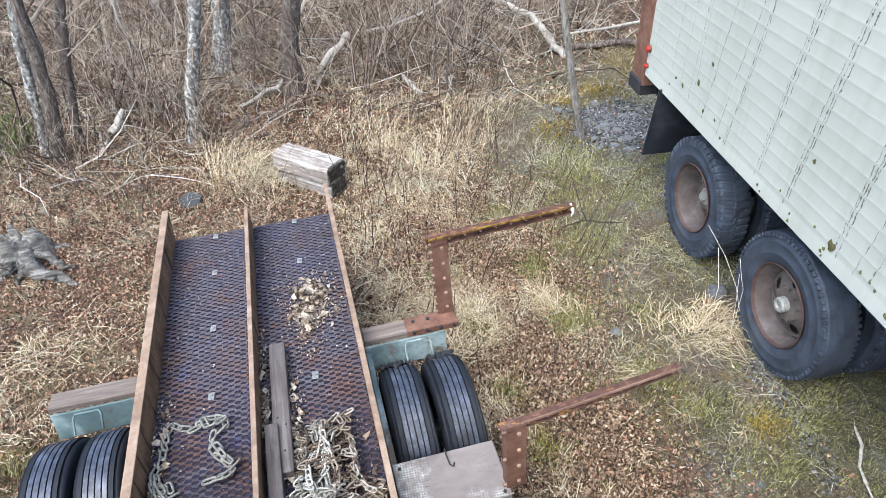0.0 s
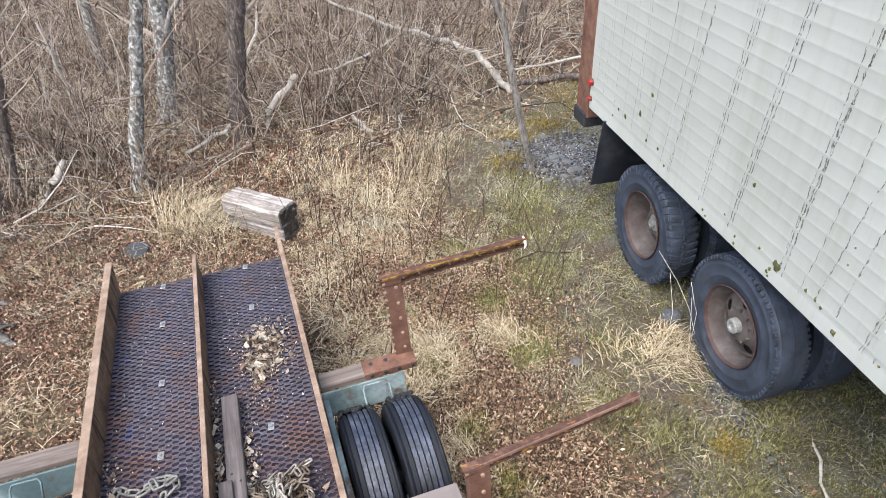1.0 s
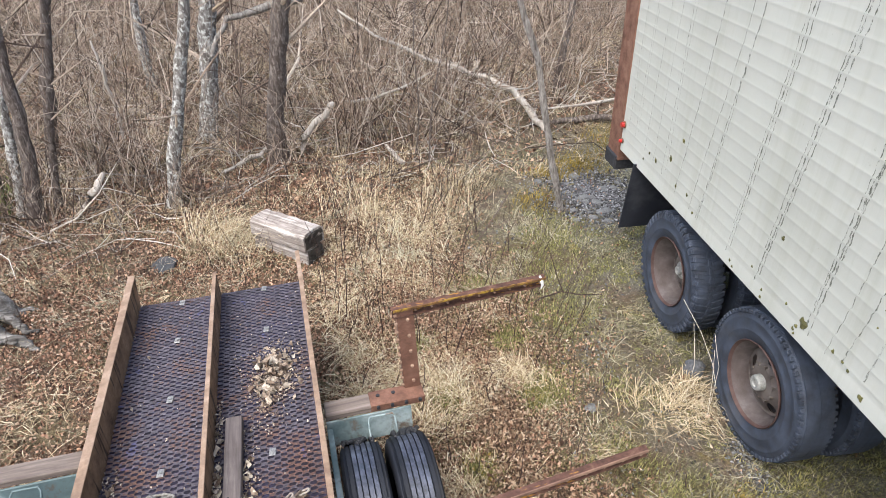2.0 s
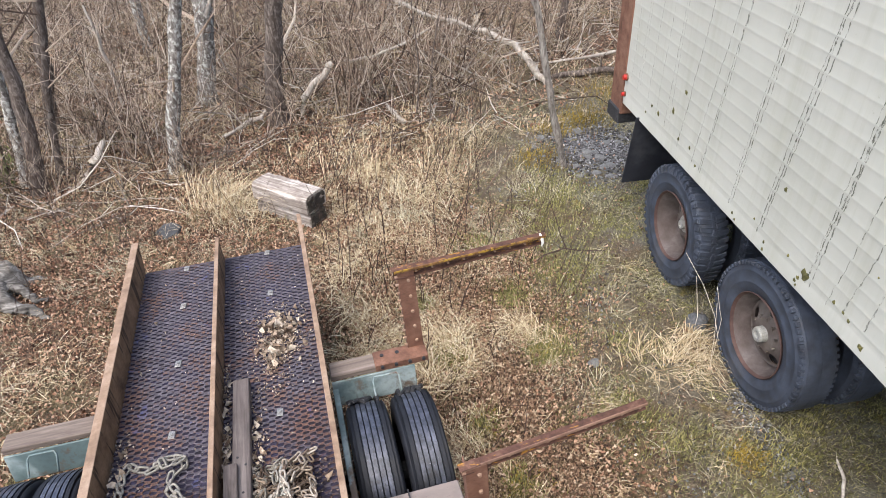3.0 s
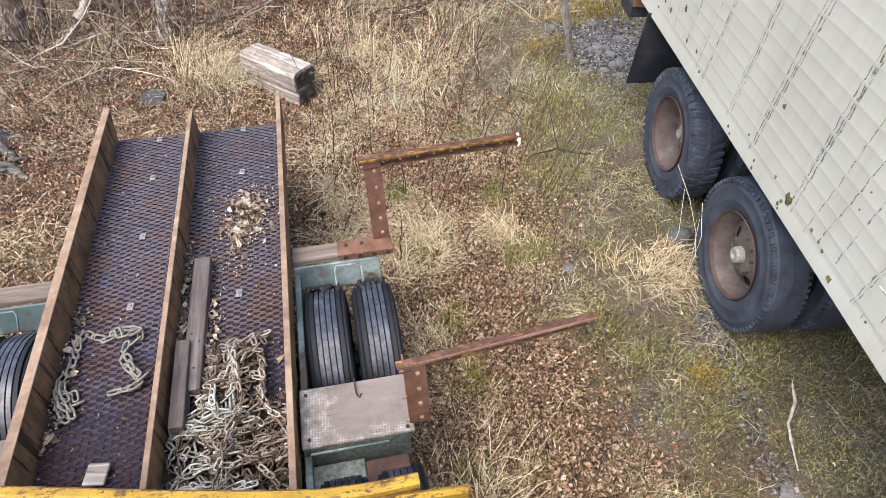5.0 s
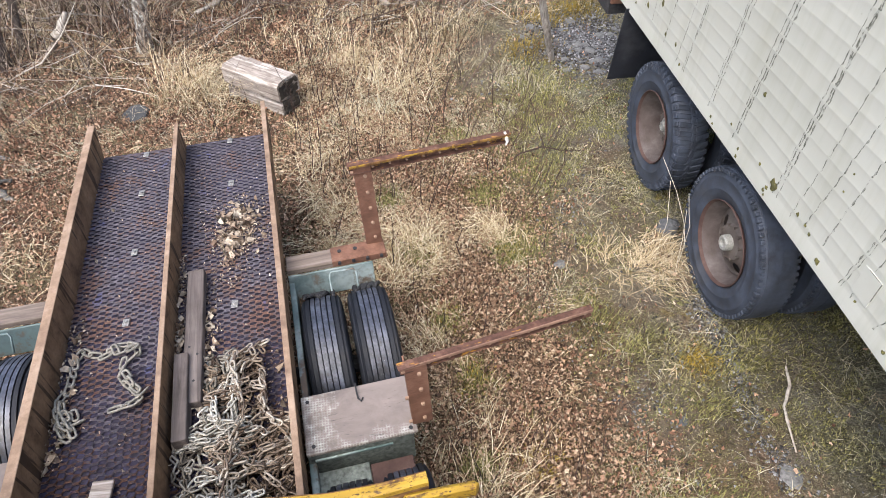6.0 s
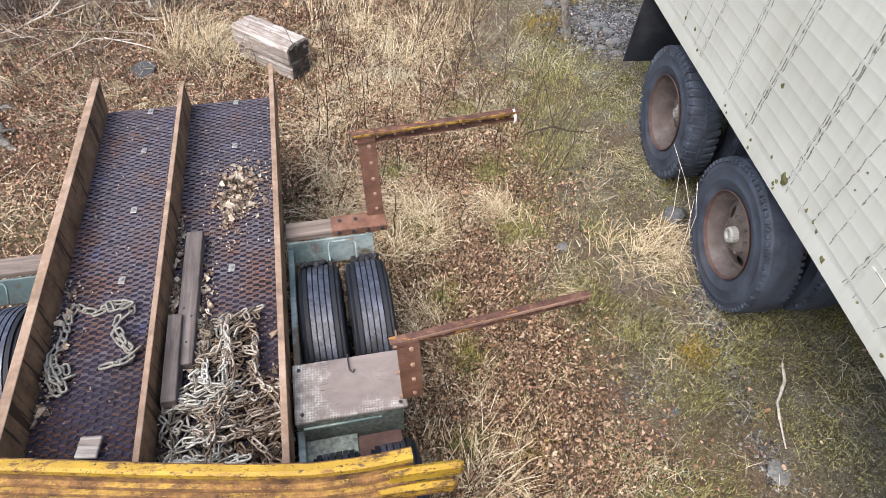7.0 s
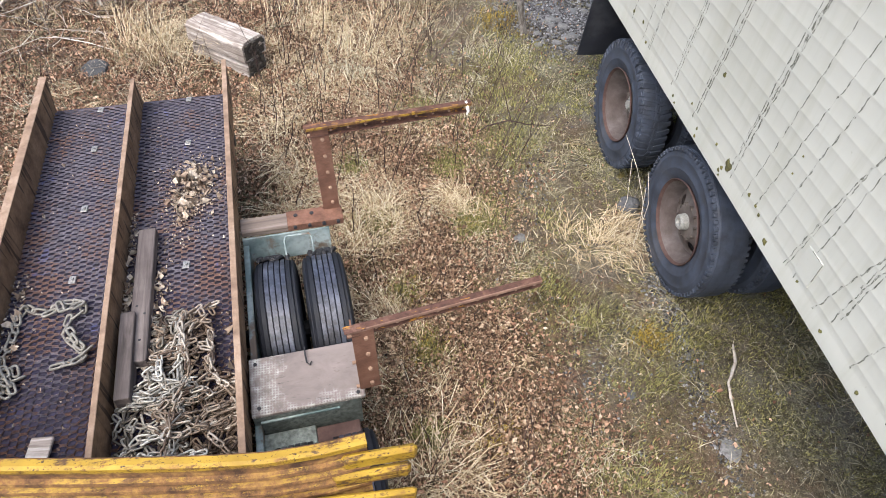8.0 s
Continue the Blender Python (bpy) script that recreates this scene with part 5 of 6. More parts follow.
grass("dry_grass", M_STRAW, "straw-coloured dead grass in matted tufts", tufts(3000, (-3.2, 5.0, -3.0, 5.2), lambda x, y: (np.clip(patch(x, y, 1.15, 2.0), 0, 1) ** 3.6 * 0.85 + 0.02) * np.clip(1.2 - 1.5 * np.clip(x - 1.9, 0, 1.1), 0.08, 1) * off_leafy(x, y), (9, 22), 0.1, 0.26, 0.024, 0.985, 0.5), *big, width=0.0019)
grass("matted_straw", M_STRAW, "short dead stalks lying matted in the litter", tufts(5200, (1.1, 2.5, -2.6, 3.4), lambda x, y: np.clip(2.4 * patch(x, y, 2.1, 4.4) - 0.95, 0, 1) * np.clip(2.7 - x, 0.1, 1) * np.clip(1.6 + 0.7 * y - 0.5 * (x - 1.6), 0.3, 1) * off_moss(x, y) * off_leafy(x, y), (8, 18), 0.04, 0.12, 0.04, 0.985, 0.9), width=0.0021)
grass("pale_grass", M_PALEGRASS, "pale matted dead grass at the wood's edge", tufts(1000, (0.8, 3.4, 1.4, 4.4), lambda x, y: np.clip(1.6 * patch(x, y, 1.3, 6.0) - 0.5, 0, 1) * 0.45, (8, 18), 0.1, 0.24, 0.03, 0.97, 0.6), tufts(850, (-3.2, 0.6, 1.6, 4.0), lambda x, y: np.clip(1.6 * patch(x, y, 1.3, 6.0) - 0.5, 0, 1) * 0.45, (8, 18), 0.1, 0.26, 0.03, 0.95, 0.6))
grass("green_grass", M_GREEN, "short green and yellow grass over moss", tufts(34000, (1.5, 6.2, -3.4, 4.6), lambda x, y: np.clip((x - 2.2) * 0.7, 0, 1) * np.clip(2.4 * patch(x, y, 2.3, 0.7) - 0.8, 0.05, 1) * off_rut(x, y), (6, 12), 0.012, 0.042, 0.028, 0.86, 1.8), tufts(1500, (-3, 2, -2.5, 4), lambda x, y: np.clip(patch(x, y, 0.8, 4.0) - 0.5, 0, 1), (5, 12), 0.05, 0.12, 0.03, 0.6, 1.2), maker=frond_mesh)
grass("fine_straw", M_PALEGRASS, "thin dead grass blades lying over moss and litter", tufts(9000, (1.2, 5.2, -3.4, 4.0), lambda x, y: (0.05 + 0.75 * np.clip(2 * patch(x, y, 1.7, 3.1) - 0.8, 0, 1)) * off_leafy(x, y), (2, 7), 0.05, 0.19, 0.04, 0.985, 1.5), tufts(1800, (-3.2, 0.9, -1.5, 4.6), lambda x, y: 0.2 + 0.7 * np.clip(patch(x, y, 1.7, 3.1), 0, 1), (2, 6), 0.06, 0.2, 0.05, 0.985, 1.5), width=0.0014)
grass("moss_cushions", M_CUSHION, "soft olive-green moss in low cushions", *[clump(x, y, 1500, 0.045, s, 0.45) for x, y, s in MOSS], tufts(26000, (1.4, 4.8, -3.2, 2.8), lambda x, y: np.clip(0.35 + 0.3 * (x - 2.2), 0.04, 1) * np.clip(1.8 * patch(x, y, 2.6, 5.0) - 0.5, 0, 1) * off_rut(x, y), (7, 14), 0.012, 0.03, 0.02, 0.6, 2.0), width=0.003, maker=frond_mesh)
grass("golden_moss", M_MOSS, "golden moss in low tufts", *[clump(*q) for q in ((3.3, -1.12, 420, 0.045, 0.07, 0.6), (3.57, 2.95, 420, 0.07, 0.16, 0.5), (4.47, 3.76, 900, 0.08, 0.2, 0.5), (4.0, 3.6, 500, 0.07, 0.14, 0.5), (5.2, 4.3, 900, 0.08, 0.3, 0.5), (2.1, -1.5, 240, 0.045, 0.1, 0.6), (1.87, -0.86, 160, 0.04, 0.08, 0.6), (1.84, -0.38, 130, 0.04, 0.07, 0.6), (2.42, 0.12, 130, 0.04, 0.07, 0.6))], width=0.002)


def stem(h, x, y, z, L, r, lean, branches, sides=4, kink=0.06):
    a = rng.uniform(0, 2 * math.pi)
    tip = np.array([math.cos(a) * lean + 0.15, math.sin(a) * lean - 0.05, 1.0])
    tip /= np.linalg.norm(tip)
    k = 5
    pts = np.array([np.array([x, y, z]) + tip * L * i / k for i in range(k + 1)]) + np.concatenate([[np.zeros(3)], rng.normal(0, kink * L / k, (k, 3))])
    h.tube(pts, np.linspace(r, r * 0.25, k + 1), sides)
    for _ in range(branches):
        i = int(rng.integers(1, k))
        d = rng.normal(0, 0.6, 3) + np.array([0, 0, 0.7])
        d /= np.linalg.norm(d)
        l2 = L * rng.uniform(0.15, 0.45)
        b = np.array([pts[i], pts[i] + d * l2 * 0.5 + rng.normal(0, 0.03 * l2, 3), pts[i] + d * l2 + rng.normal(0, 0.08 * l2, 3)])
        h.tube(b, [r * 0.5, r * 0.35, r * 0.15], 3)


hs = Heap()
xs, ys = scatter(170, (1.1, 3.7, 0.1, 4.2), lambda x, y: np.clip(0.8 - np.clip(x - 2.6, 0, 1), 0, 1))
for x, y in zip(xs, ys):
    stem(hs, x, y, float(height(x, y)), rng.uniform(0.35, 1.0), 0.0042, 0.2, 2, 4, 0.07)
xs, ys = scatter(60, (1.6, 3.1, -1.9, 0.1), lambda x, y: np.clip(0.8 - 0.4 * (x - 1.6), 0, 1))
for x, y in zip(xs, ys):
    stem(hs, x, y, float(height(x, y)), rng.uniform(0.2, 0.6), 0.0036, 0.3, 2, 4, 0.1)
xs, ys = scatter(90, (-3.0, 1.2, 1.3, 4.2), lambda x, y: x * 0 + 0.6)
for x, y in zip(xs, ys):
    stem(hs, x, y, float(height(x, y)), rng.uniform(0.4, 1.1), 0.004, 0.3, 2, 4, 0.12)
xs, ys = scatter(190, (-3.0, 3.4, 2.4, 4.6), lambda x, y: x * 0 + 0.75)
for x, y in zip(xs, ys):
    stem(hs, x, y, float(height(x, y)), rng.uniform(0.25, 0.8), 0.003, 0.4, 3)
stuff("bare_saplings", hs.mesh("bare_saplings", M_SAPLING), "thin leafless red-brown seedlings rising from the litter", "saplings")


def wood_edge(x):
    return 3.9 + 0.45 * np.sin(1.3 * x) + np.clip(x - 2.2, 0, 3) * 0.5


def in_wood(x, y):
    return np.where(y > wood_edge(x), np.clip((y - wood_edge(x)) * 0.7 + 0.12, 0.1, 1.0), 0.0)


ht = Heap()
xs, ys = scatter(5600, (-6.5, 9.5, 3.4, 14.5), in_wood)
for x, y in zip(xs, ys):
    L = 0.25 + (1.0 + 0.12 * (y - 4)) * rng.random() ** 1.8
    stem(ht, x, y, float(height(x, y)) - 0.03, L, 0.003 + 0.004 * L * rng.random(), 0.8, int(rng.integers(3, 8)), 3, 0.6)
xs, ys = scatter(80, (-6.5, 9.5, 4.6, 15.0), in_wood)
for x, y in zip(xs, ys):
    L = rng.uniform(3.0, 5.5)
    stem(ht, x, y, float(height(x, y)) - 0.03, L, rng.uniform(0.006, 0.018), 0.3, 14, 5, 0.16)
xs, ys = scatter(460, (-6.5, 9.5, 4.0, 14.0), in_wood)
for x, y in zip(xs, ys):
    L = rng.uniform(0.9, 2.6)
    stem(ht, x, y, float(height(x, y)) - 0.03, L, rng.uniform(0.005, 0.013), 0.5, int(rng.integers(6, 12)), 4, 0.42)
for tx1, ty1 in ((1.6, 4.9), (2.0, 5.3), (2.6, 4.9), (3.1, 5.2), (-0.9, 4.6), (-1.4, 5.0), (4.9, 5.6)):
    for i in range(22):
        x, y = tx1 + rng.normal(0, 0.1), ty1 + rng.normal(0, 0.1)
        stem(ht, x, y, float(height(x, y)) - 0.03, rng.uniform(0.9, 2.0), 0.007, 0.35, 5, 4, 0.2)
for tx1, ty1 in ((-0.42, 4.15), (0.79, 5.02), (-0.08, 6.0), (-2.05, 5.7), (-1.83, 4.1), (-2.02, 4.3)):
    for i in range(26):
        x, y = tx1 + rng.normal(0, 0.22), ty1 - abs(rng.normal(0.12, 0.15))
        stem(ht, x, y, float(height(x, y)) - 0.03, rng.uniform(0.4, 1.3), 0.005, 0.35, 3, 3, 0.25)
stuff("brushwood", ht.mesh("brushwood", M_TWIG), "dense leafless thicket of thin grey-brown stems", "thicket")
hd = Heap()
xs, ys = scatter(8000, (-6.0, 9.0, 3.0, 12.5), lambda x, y: np.where(y > wood_edge(x) - 0.4, 0.85, 0.02))
for x, y in zip(xs, ys):
    a, L = rng.uniform(0, 2 * math.pi), 0.15 + 0.95 * rng.random() ** 2
    z = float(height(x, y)) + abs(rng.normal(0.02, 0.1))
    d = np.array([math.cos(a), math.sin(a), rng.normal(0.08, 0.35)])
    r = rng.uniform(0.0018, 0.0048) * (1 + L)
    q = np.array([x, y, z])
    pts = [q]
    for _ in range(3):
        d = d + rng.normal(0, 0.28, 3)
        q = q + d * L / 3
        pts.append(q)
    hd.tube(pts, [r, r * 0.9, r * 0.7, r * 0.35], 4)
stuff("fallen_twigs", hd.mesh("fallen_twigs", M_DEADTWIG), "criss-crossed pale dead twigs and sticks", "twigs")
xs, ys = scatter(42000, (-7, 9.5, 3.8, 15.0), lambda x, y: np.where(y > wood_edge(x) - 0.6, 0.8 - 0.04 * (y - 4), 0.1))
stuff("leaf_litter", leaf_mesh("leaf_litter", xs, ys, height(xs, ys) + rng.uniform(0.0, 0.05, len(xs)), 0.036, 0.6, M_LEAF), "brown leaf litter under the thicket", "leaves")
grass("woodland_grass", M_STRAW, "dry straw grass among the stems", tufts(6500, (-6, 8, 3.6, 13.0), lambda x, y: np.clip(patch(x, y, 0.9, 1.0), 0.1, 1), (5, 12), 0.12, 0.4, 0.06, 0.9, 1.3), width=0.0024)


# ---- trees ----
def tree(x, y, r, lean_x, lean_y, tall, mat_, label, limbs=9):
    e = thing("tree", pose(x, y, float(height(x, y)) - 0.05), label, "tree", "trees of the thicket")
    k = 26
    s = np.linspace(0, 1, k + 1)
    pts = np.stack([lean_x * s + rng.normal(0, 0.12 * r, k + 1) * (s > 0) + 0.04 * np.sin(9 * s + 20 * x), lean_y * s + rng.normal(0, 0.12 * r, k + 1) * (s > 0), tall * s], -1)
    h = Heap()
    rad = r * (1 - 0.8 * s)
    rad *= rng.uniform(0.88, 1.12, k + 1)
    rad[0] *= 1.35
    h.tube(pts, rad, 12)
    part("trunk", h.mesh("trunk", mat_, True), None, e)
    c = Heap()
    for i in range(limbs):
        t = rng.uniform(0.12, 0.95)
        b = np.array([np.interp(t, s, pts[:, j]) for j in range(3)])
        a = rng.uniform(0, 2 * math.pi)
        L = rng.uniform(0.4, 1.3) * (1.1 - t * 0.5)
        d = np.array([math.cos(a), math.sin(a), rng.uniform(0.1, 0.9)])
        p = [b, b + d * L * 0.5 + rng.normal(0, 0.05, 3), b + d * L + rng.normal(0, 0.1, 3)]
        c.tube(p, [r * 0.22, r * 0.13, r * 0.04], 5)
        for _ in range(5):
            u = rng.uniform(0.3, 1)
            q0 = p[0] + (p[2] - p[0]) * u
            q1 = q0 + rng.normal(0, 0.22, 3) + np.array([0, 0, 0.12])
            c.tube([q0, (q0 + q1) / 2 + rng.normal(0, 0.02, 3), q1], [r * 0.07, r * 0.05, r * 0.02], 3)
    part("bare_crown", c.mesh("bare_crown", M_TWIG), None, e, "leafless branches and twigs")
    return e


tree(-0.42, 4.15, 0.08, 1.3, -0.3, 5.5, M_BIRCH, "slender pale lichen-spotted tree trunk")
tree(0.79, 5.02, 0.128, 1.0, -0.2, 6.0, M_BARK, "grey rough-barked tree trunk at the wood's edge")
tree(-0.08, 6.0, 0.135, 0.9, 0.0, 6.5, M_BIRCH, "pale grey tree trunk in the thicket")
tree(-2.05, 5.7, 0.085, 1.5, 0.0, 5.5, M_BARK, "grey tree trunk in the thicket")
tree(-1.88, 4.1, 0.085, 0.75, 0.2, 5.5, M_BARK, "grey tree trunk with moss in a clump of stems")
tree(-2.1, 4.3, 0.06, 1.1, 0.2, 5.0, M_BIRCH, "pale tree trunk in a clump of stems")
tree(-1.7, 4.45, 0.045, 0.9, 0.3, 4.6, M_BARK, "grey tree trunk in a clump of stems")
tree(-1.07, 8.4, 0.08, 0.2, 0.0, 6.5, M_BIRCH, "pale tree trunk deep in the thicket")
tree(2.66, 4.4, 0.012, 0.45, 0.1, 3.4, M_BARK, "slender grey sapling in the brush", 14)
tree(2.5, 4.5, 0.011, 0.2, 0.2, 3.0, M_BARK, "slender grey sapling in the brush", 14)
tree(5.3, 6.4, 0.06, 0.6, 0.2, 6.0, M_BARK, "grey tree trunk in the thicket")


def log(name, pts, radii, mat_, label, cat="log", twigs=0, crook=0.35):
    """A crooked round of wood with broken side twigs."""
    p = np.asarray(pts, float)
    k = max(4, 3 * (len(p) - 1))
    t = np.linspace(0, len(p) - 1, k + 1)
    q = np.stack([np.interp(t, np.arange(len(p)), p[:, j]) for j in range(3)], -1)
    r = np.interp(t, np.arange(len(p)), radii)
    q[1:-1] += rng.normal(0, crook, (k - 1, 3)) * r[1:-1, None]
    h = Heap()
    h.tube(q, r * rng.uniform(0.82, 1.15, k + 1), 9)
    e = tagged(new(name, h.mesh(name, mat_, True)), label, cat)
    for _ in range(twigs):
        i = int(rng.integers(1, k))
        d = rng.normal(0, 1, 3) + np.array([0, 0, 0.4])
        d /= np.linalg.norm(d)
        L = rng.uniform(0.12, 0.55)
        w = Heap()
        w.tube([q[i], q[i] + d * L * 0.5 + rng.normal(0, 0.02, 3), q[i] + d * L + rng.normal(0, 0.06, 3)], [r[i] * 0.35, r[i] * 0.25, r[i] * 0.1], 5)
        part("twig", w.mesh("twig", mat_, True), None, e)
    return e


log("leaning_pole", [(3.75, 2.7, -0.03), (3.7, 2.69, 0.2), (3.58, 2.69, 0.62), (3.5, 2.69, 1.02), (3.36, 2.69, 1.7), (3.19, 2.68, 2.13), (3.0, 2.7, 2.8)], [0.042, 0.038, 0.036, 0.035, 0.033, 0.03, 0.018], M_POLE, "dead bleached pole leaning beside the gravel", "dead tree", twigs=0, crook=0.12)
log("fallen_log", [(4.45, 4.85, 0.02), (4.36, 5.1, 0.2), (4.15, 5.4, 0.48), (3.7, 5.85, 0.62), (3.0, 6.0, 0.88), (2.35, 6.2, 1.2), (1.9, 6.5, 1.5)], [0.045, 0.05, 0.042, 0.032, 0.027, 0.022, 0.014], M_DEAD, "bleached fallen log across the brush", "log", twigs=14)
log("dead_branch", [(2.9, 5.2, 0.9), (2.5, 5.12, 0.76), (2.1, 5.1, 0.66), (1.75, 5.2, 0.62)], [0.012, 0.018, 0.02, 0.015], M_DEAD, "bleached dead branch caught in the brush", "branch", twigs=6)
log("broken_branch", [(1.08, 5.0, 0.02), (1.16, 5.0, 0.28), (1.4, 5.0, 0.5), (1.58, 5.0, 0.68)], [0.02, 0.04, 0.045, 0.04], M_DEAD, "white broken branch leaning in the brush", "branch")
log("white_branch", [(2.18, 4.78, 0.13), (2.22, 4.6, 0.1), (2.32, 4.33, 0.05)], [0.018, 0.035, 0.025], M_DEAD, "short white branch on the ground", "branch")
log("grey_branch", [(-1.46, 4.15, -0.04), (-1.31, 4.15, 0.15), (-1.2, 4.16, 0.3), (-1.08, 4.18, 0.45)], [0.02, 0.034, 0.04, 0.022], M_DEAD, "bleached branch stub standing in the grass", "branch")
log("low_branch", [(0.12, 4.72, 0.05), (0.45, 4.95, 0.09), (0.8, 5.15, 0.16)], [0.02, 0.035, 0.03], M_DEAD, "bleached branch lying on the leaf litter", "branch", twigs=4)
log("snag", [(-1.1, 5.6, 0.3), (-1.09, 5.6, 0.7), (-1.11, 5.6, 1.02), (-1.13, 5.6, 1.3), (-1.15, 5.6, 1.55)], [0.02, 0.022, 0.022, 0.02, 0.012], M_DEAD, "pale broken snag standing in the brush", "branch")
log("forked_limb", [(0.04, 5.72, 0.9), (0.11, 5.7, 1.13), (0.28, 5.7, 1.44), (0.45, 5.7, 1.65), (0.99, 5.7, 1.77), (1.38, 5.7, 1.85)], [0.025, 0.03, 0.032, 0.045, 0.05, 0.045], M_POLE, "grey broken limb leaning against a trunk", "branch", crook=0.2)
for i in range(26):
    if i < 16:
        x, y = rng.uniform(2.7, 5.6), rng.uniform(5.0, 7.2)
    else:
        x, y = rng.uniform(-2.4, 1.6), rng.uniform(5.0, 7.5)
    turn, rise, L, r = rng.uniform(0, 2 * math.pi), rng.uniform(0.05, 0.75), rng.uniform(0.5, 1.1), rng.uniform(0.007, 0.014)
    q, d, pts = np.array([x, y, float(height(x, y)) + 0.02]), np.array([math.cos(turn), math.sin(turn), rise]), []
    for k in range(6):
        pts.append(q)
        d = d + rng.normal(0, 0.22, 3)
        q = q + d * L / 5
        q[2] = max(q[2], 0.1)
    log("dead_branch", pts, [r, r, r * 0.9, r * 0.8, r * 0.6, r * 0.3], M_DEAD if i < 16 else M_POLE, "bleached dead branch caught in the brush", "branch", crook=0.4)
log("dark_log", [(4.3, 5.05, 0.08), (5.0, 4.95, 0.1), (5.8, 4.75, 0.12), (6.6, 4.6, 0.12)], [0.03, 0.045, 0.05, 0.045], M_BARK, "dark fallen log lying on the moss", "log", twigs=5)
log("pale_log", [(4.6, 5.35, 0.15), (5.4, 5.2, 0.22), (6.4, 5.1, 0.3)], [0.016, 0.022, 0.02], M_DEAD, "pale fallen pole lying over a log", "log", twigs=2)
log("pale_stick", [(3.79, -1.28, 0.02), (3.71, -1.42, 0.04), (3.6, -1.53, 0.03), (3.56, -1.62, 0.03), (3.5, -1.8, 0.02)], [0.006, 0.01, 0.009, 0.008, 0.004], M_DEAD, "thin pale stick on the moss", "stick")
log("dark_twig", [(2.78, 1.14, 0.03), (2.89, 1.19, 0.05), (3.09, 1.2, 0.07), (3.22, 1.14, 0.06), (3.44, 1.11, 0.03)], [0.003, 0.006, 0.006, 0.005, 0.003], M_SAPLING, "dark dead twig on the grass", "stick", crook=0.5)
log("bent_twig", [(3.11, 1.2, 0.05), (3.1, 1.3, 0.12), (3.06, 1.38, 0.3), (3.0, 1.42, 0.5)], [0.006, 0.005, 0.004, 0.002], M_SAPLING, "bent dark twig standing in the grass", "stick", crook=0.5)


h = Heap()
for p, r in (([(3.61, 0.25, 0.56), (3.575, -0.05, 0.49), (3.536, -0.27, 0.4), (3.5, -0.4, 0.3)], 0.0028), ([(3.54, -0.22, 0.62), (3.53, -0.3, 0.5), (3.525, -0.35, 0.44), (3.53, -0.36, 0.1)], 0.003), ([(3.5, -0.4, 0.0), (3.52, -0.33, 0.3), (3.5, -0.3, 0.55)], 0.003), ([(3.45, -0.2, 0.0), (3.5, -0.15, 0.3), (3.58, 0.05, 0.5)], 0.0028)):
    h.tube(p, [r * 0.6] * len(p), 5)
stuff("grass_stalks", h.mesh("grass_stalks", M_TALL), "tall pale dead stalks beside the van wheels", "grass")


def stump():
    """A bleached, half rotten stump: a hollow ragged crown and splayed, broken roots."""
    r = np.random.default_rng(11)
    e = thing("root_stump", pose(-1.86, 2.25, 0), "bleached grey root stump with splayed broken roots", "stump")
    bm = bmesh.new()
    rings = []
    for k, (z, w) in enumerate(((-0.03, 0.23), (0.08, 0.19), (0.17, 0.155), (0.27, 0.13), (0.14, 0.08), (0.06, 0.04))):
        ring = []
        for i in range(18):
            a = 2 * math.pi * i / 18
            q = w * (1 + 0.22 * math.sin(3 * a + 0.6) + 0.14 * math.sin(7 * a) + r.normal(0, 0.07))
            ring.append(bm.verts.new((q * math.cos(a) * 1.25, q * math.sin(a) * 0.8, z + (r.normal(0, 0.04) if k == 3 else r.normal(0, 0.012)))))
        rings.append(ring)
    for p, q in zip(rings, rings[1:]):
        for i in range(18):
            bm.faces.new((p[i], p[(i + 1) % 18], q[(i + 1) % 18], q[i]))
    bm.faces.new(rings[-1][::-1])
    part("crown", bm, M_STUMP, e, smooth=True)
    for t, L, w in ((-0.85, 0.62, 0.075), (-0.5, 0.5, 0.05), (-1.3, 0.3, 0.05), (0.15, 0.4, 0.035), (0.75, 0.3, 0.04), (-1.9, 0.3, 0.045), (-2.7, 0.45, 0.06), (1.7, 0.34, 0.05), (2.6, 0.36, 0.05)):
        d = np.array([math.cos(t), math.sin(t), 0])
        h = Heap()
        q = []
        drift = np.cumsum(r.normal(0, 0.012, (24, 3)), 0)
        for k in range(24):
            f = k / 23
            q.append(d * (0.08 + L * f) + drift[k] * (1, 1, 0.3) + (0, 0, 0.1 * (1 - f) ** 1.5 + 0.008))
        h.tube(q, w * np.linspace(1.15, 0.1, 24) ** 0.8 * r.uniform(0.85, 1.15, 24), 11)
        ridge = np.tile(r.normal(0, 0.16 * w, 11), 24)[:, None]
        h.v[0] = h.v[0] + ridge * (h.v[0] - np.repeat(np.asarray(q), 11, 0)) / w + r.normal(0, 0.0035, h.v[0].shape)
        part("root", h.mesh("root", M_STUMP, True), None, e)
    for i in range(16):
        a, L = r.uniform(0, 6.28), r.uniform(0.12, 0.4)
        b = np.array([0.18 * math.cos(a), 0.13 * math.sin(a), 0.1])
        d = np.array([math.cos(a), math.sin(a), r.uniform(-0.1, 0.5)])
        h = Heap()
        h.tube([b, b + d * L * 0.5 + r.normal(0, 0.03, 3), b + d * L + r.normal(0, 0.05, 3)], [0.008, 0.006, 0.002], 4)
        part("rootlet", h.mesh("rootlet", M_STUMP), None, e)
    return e


stump()


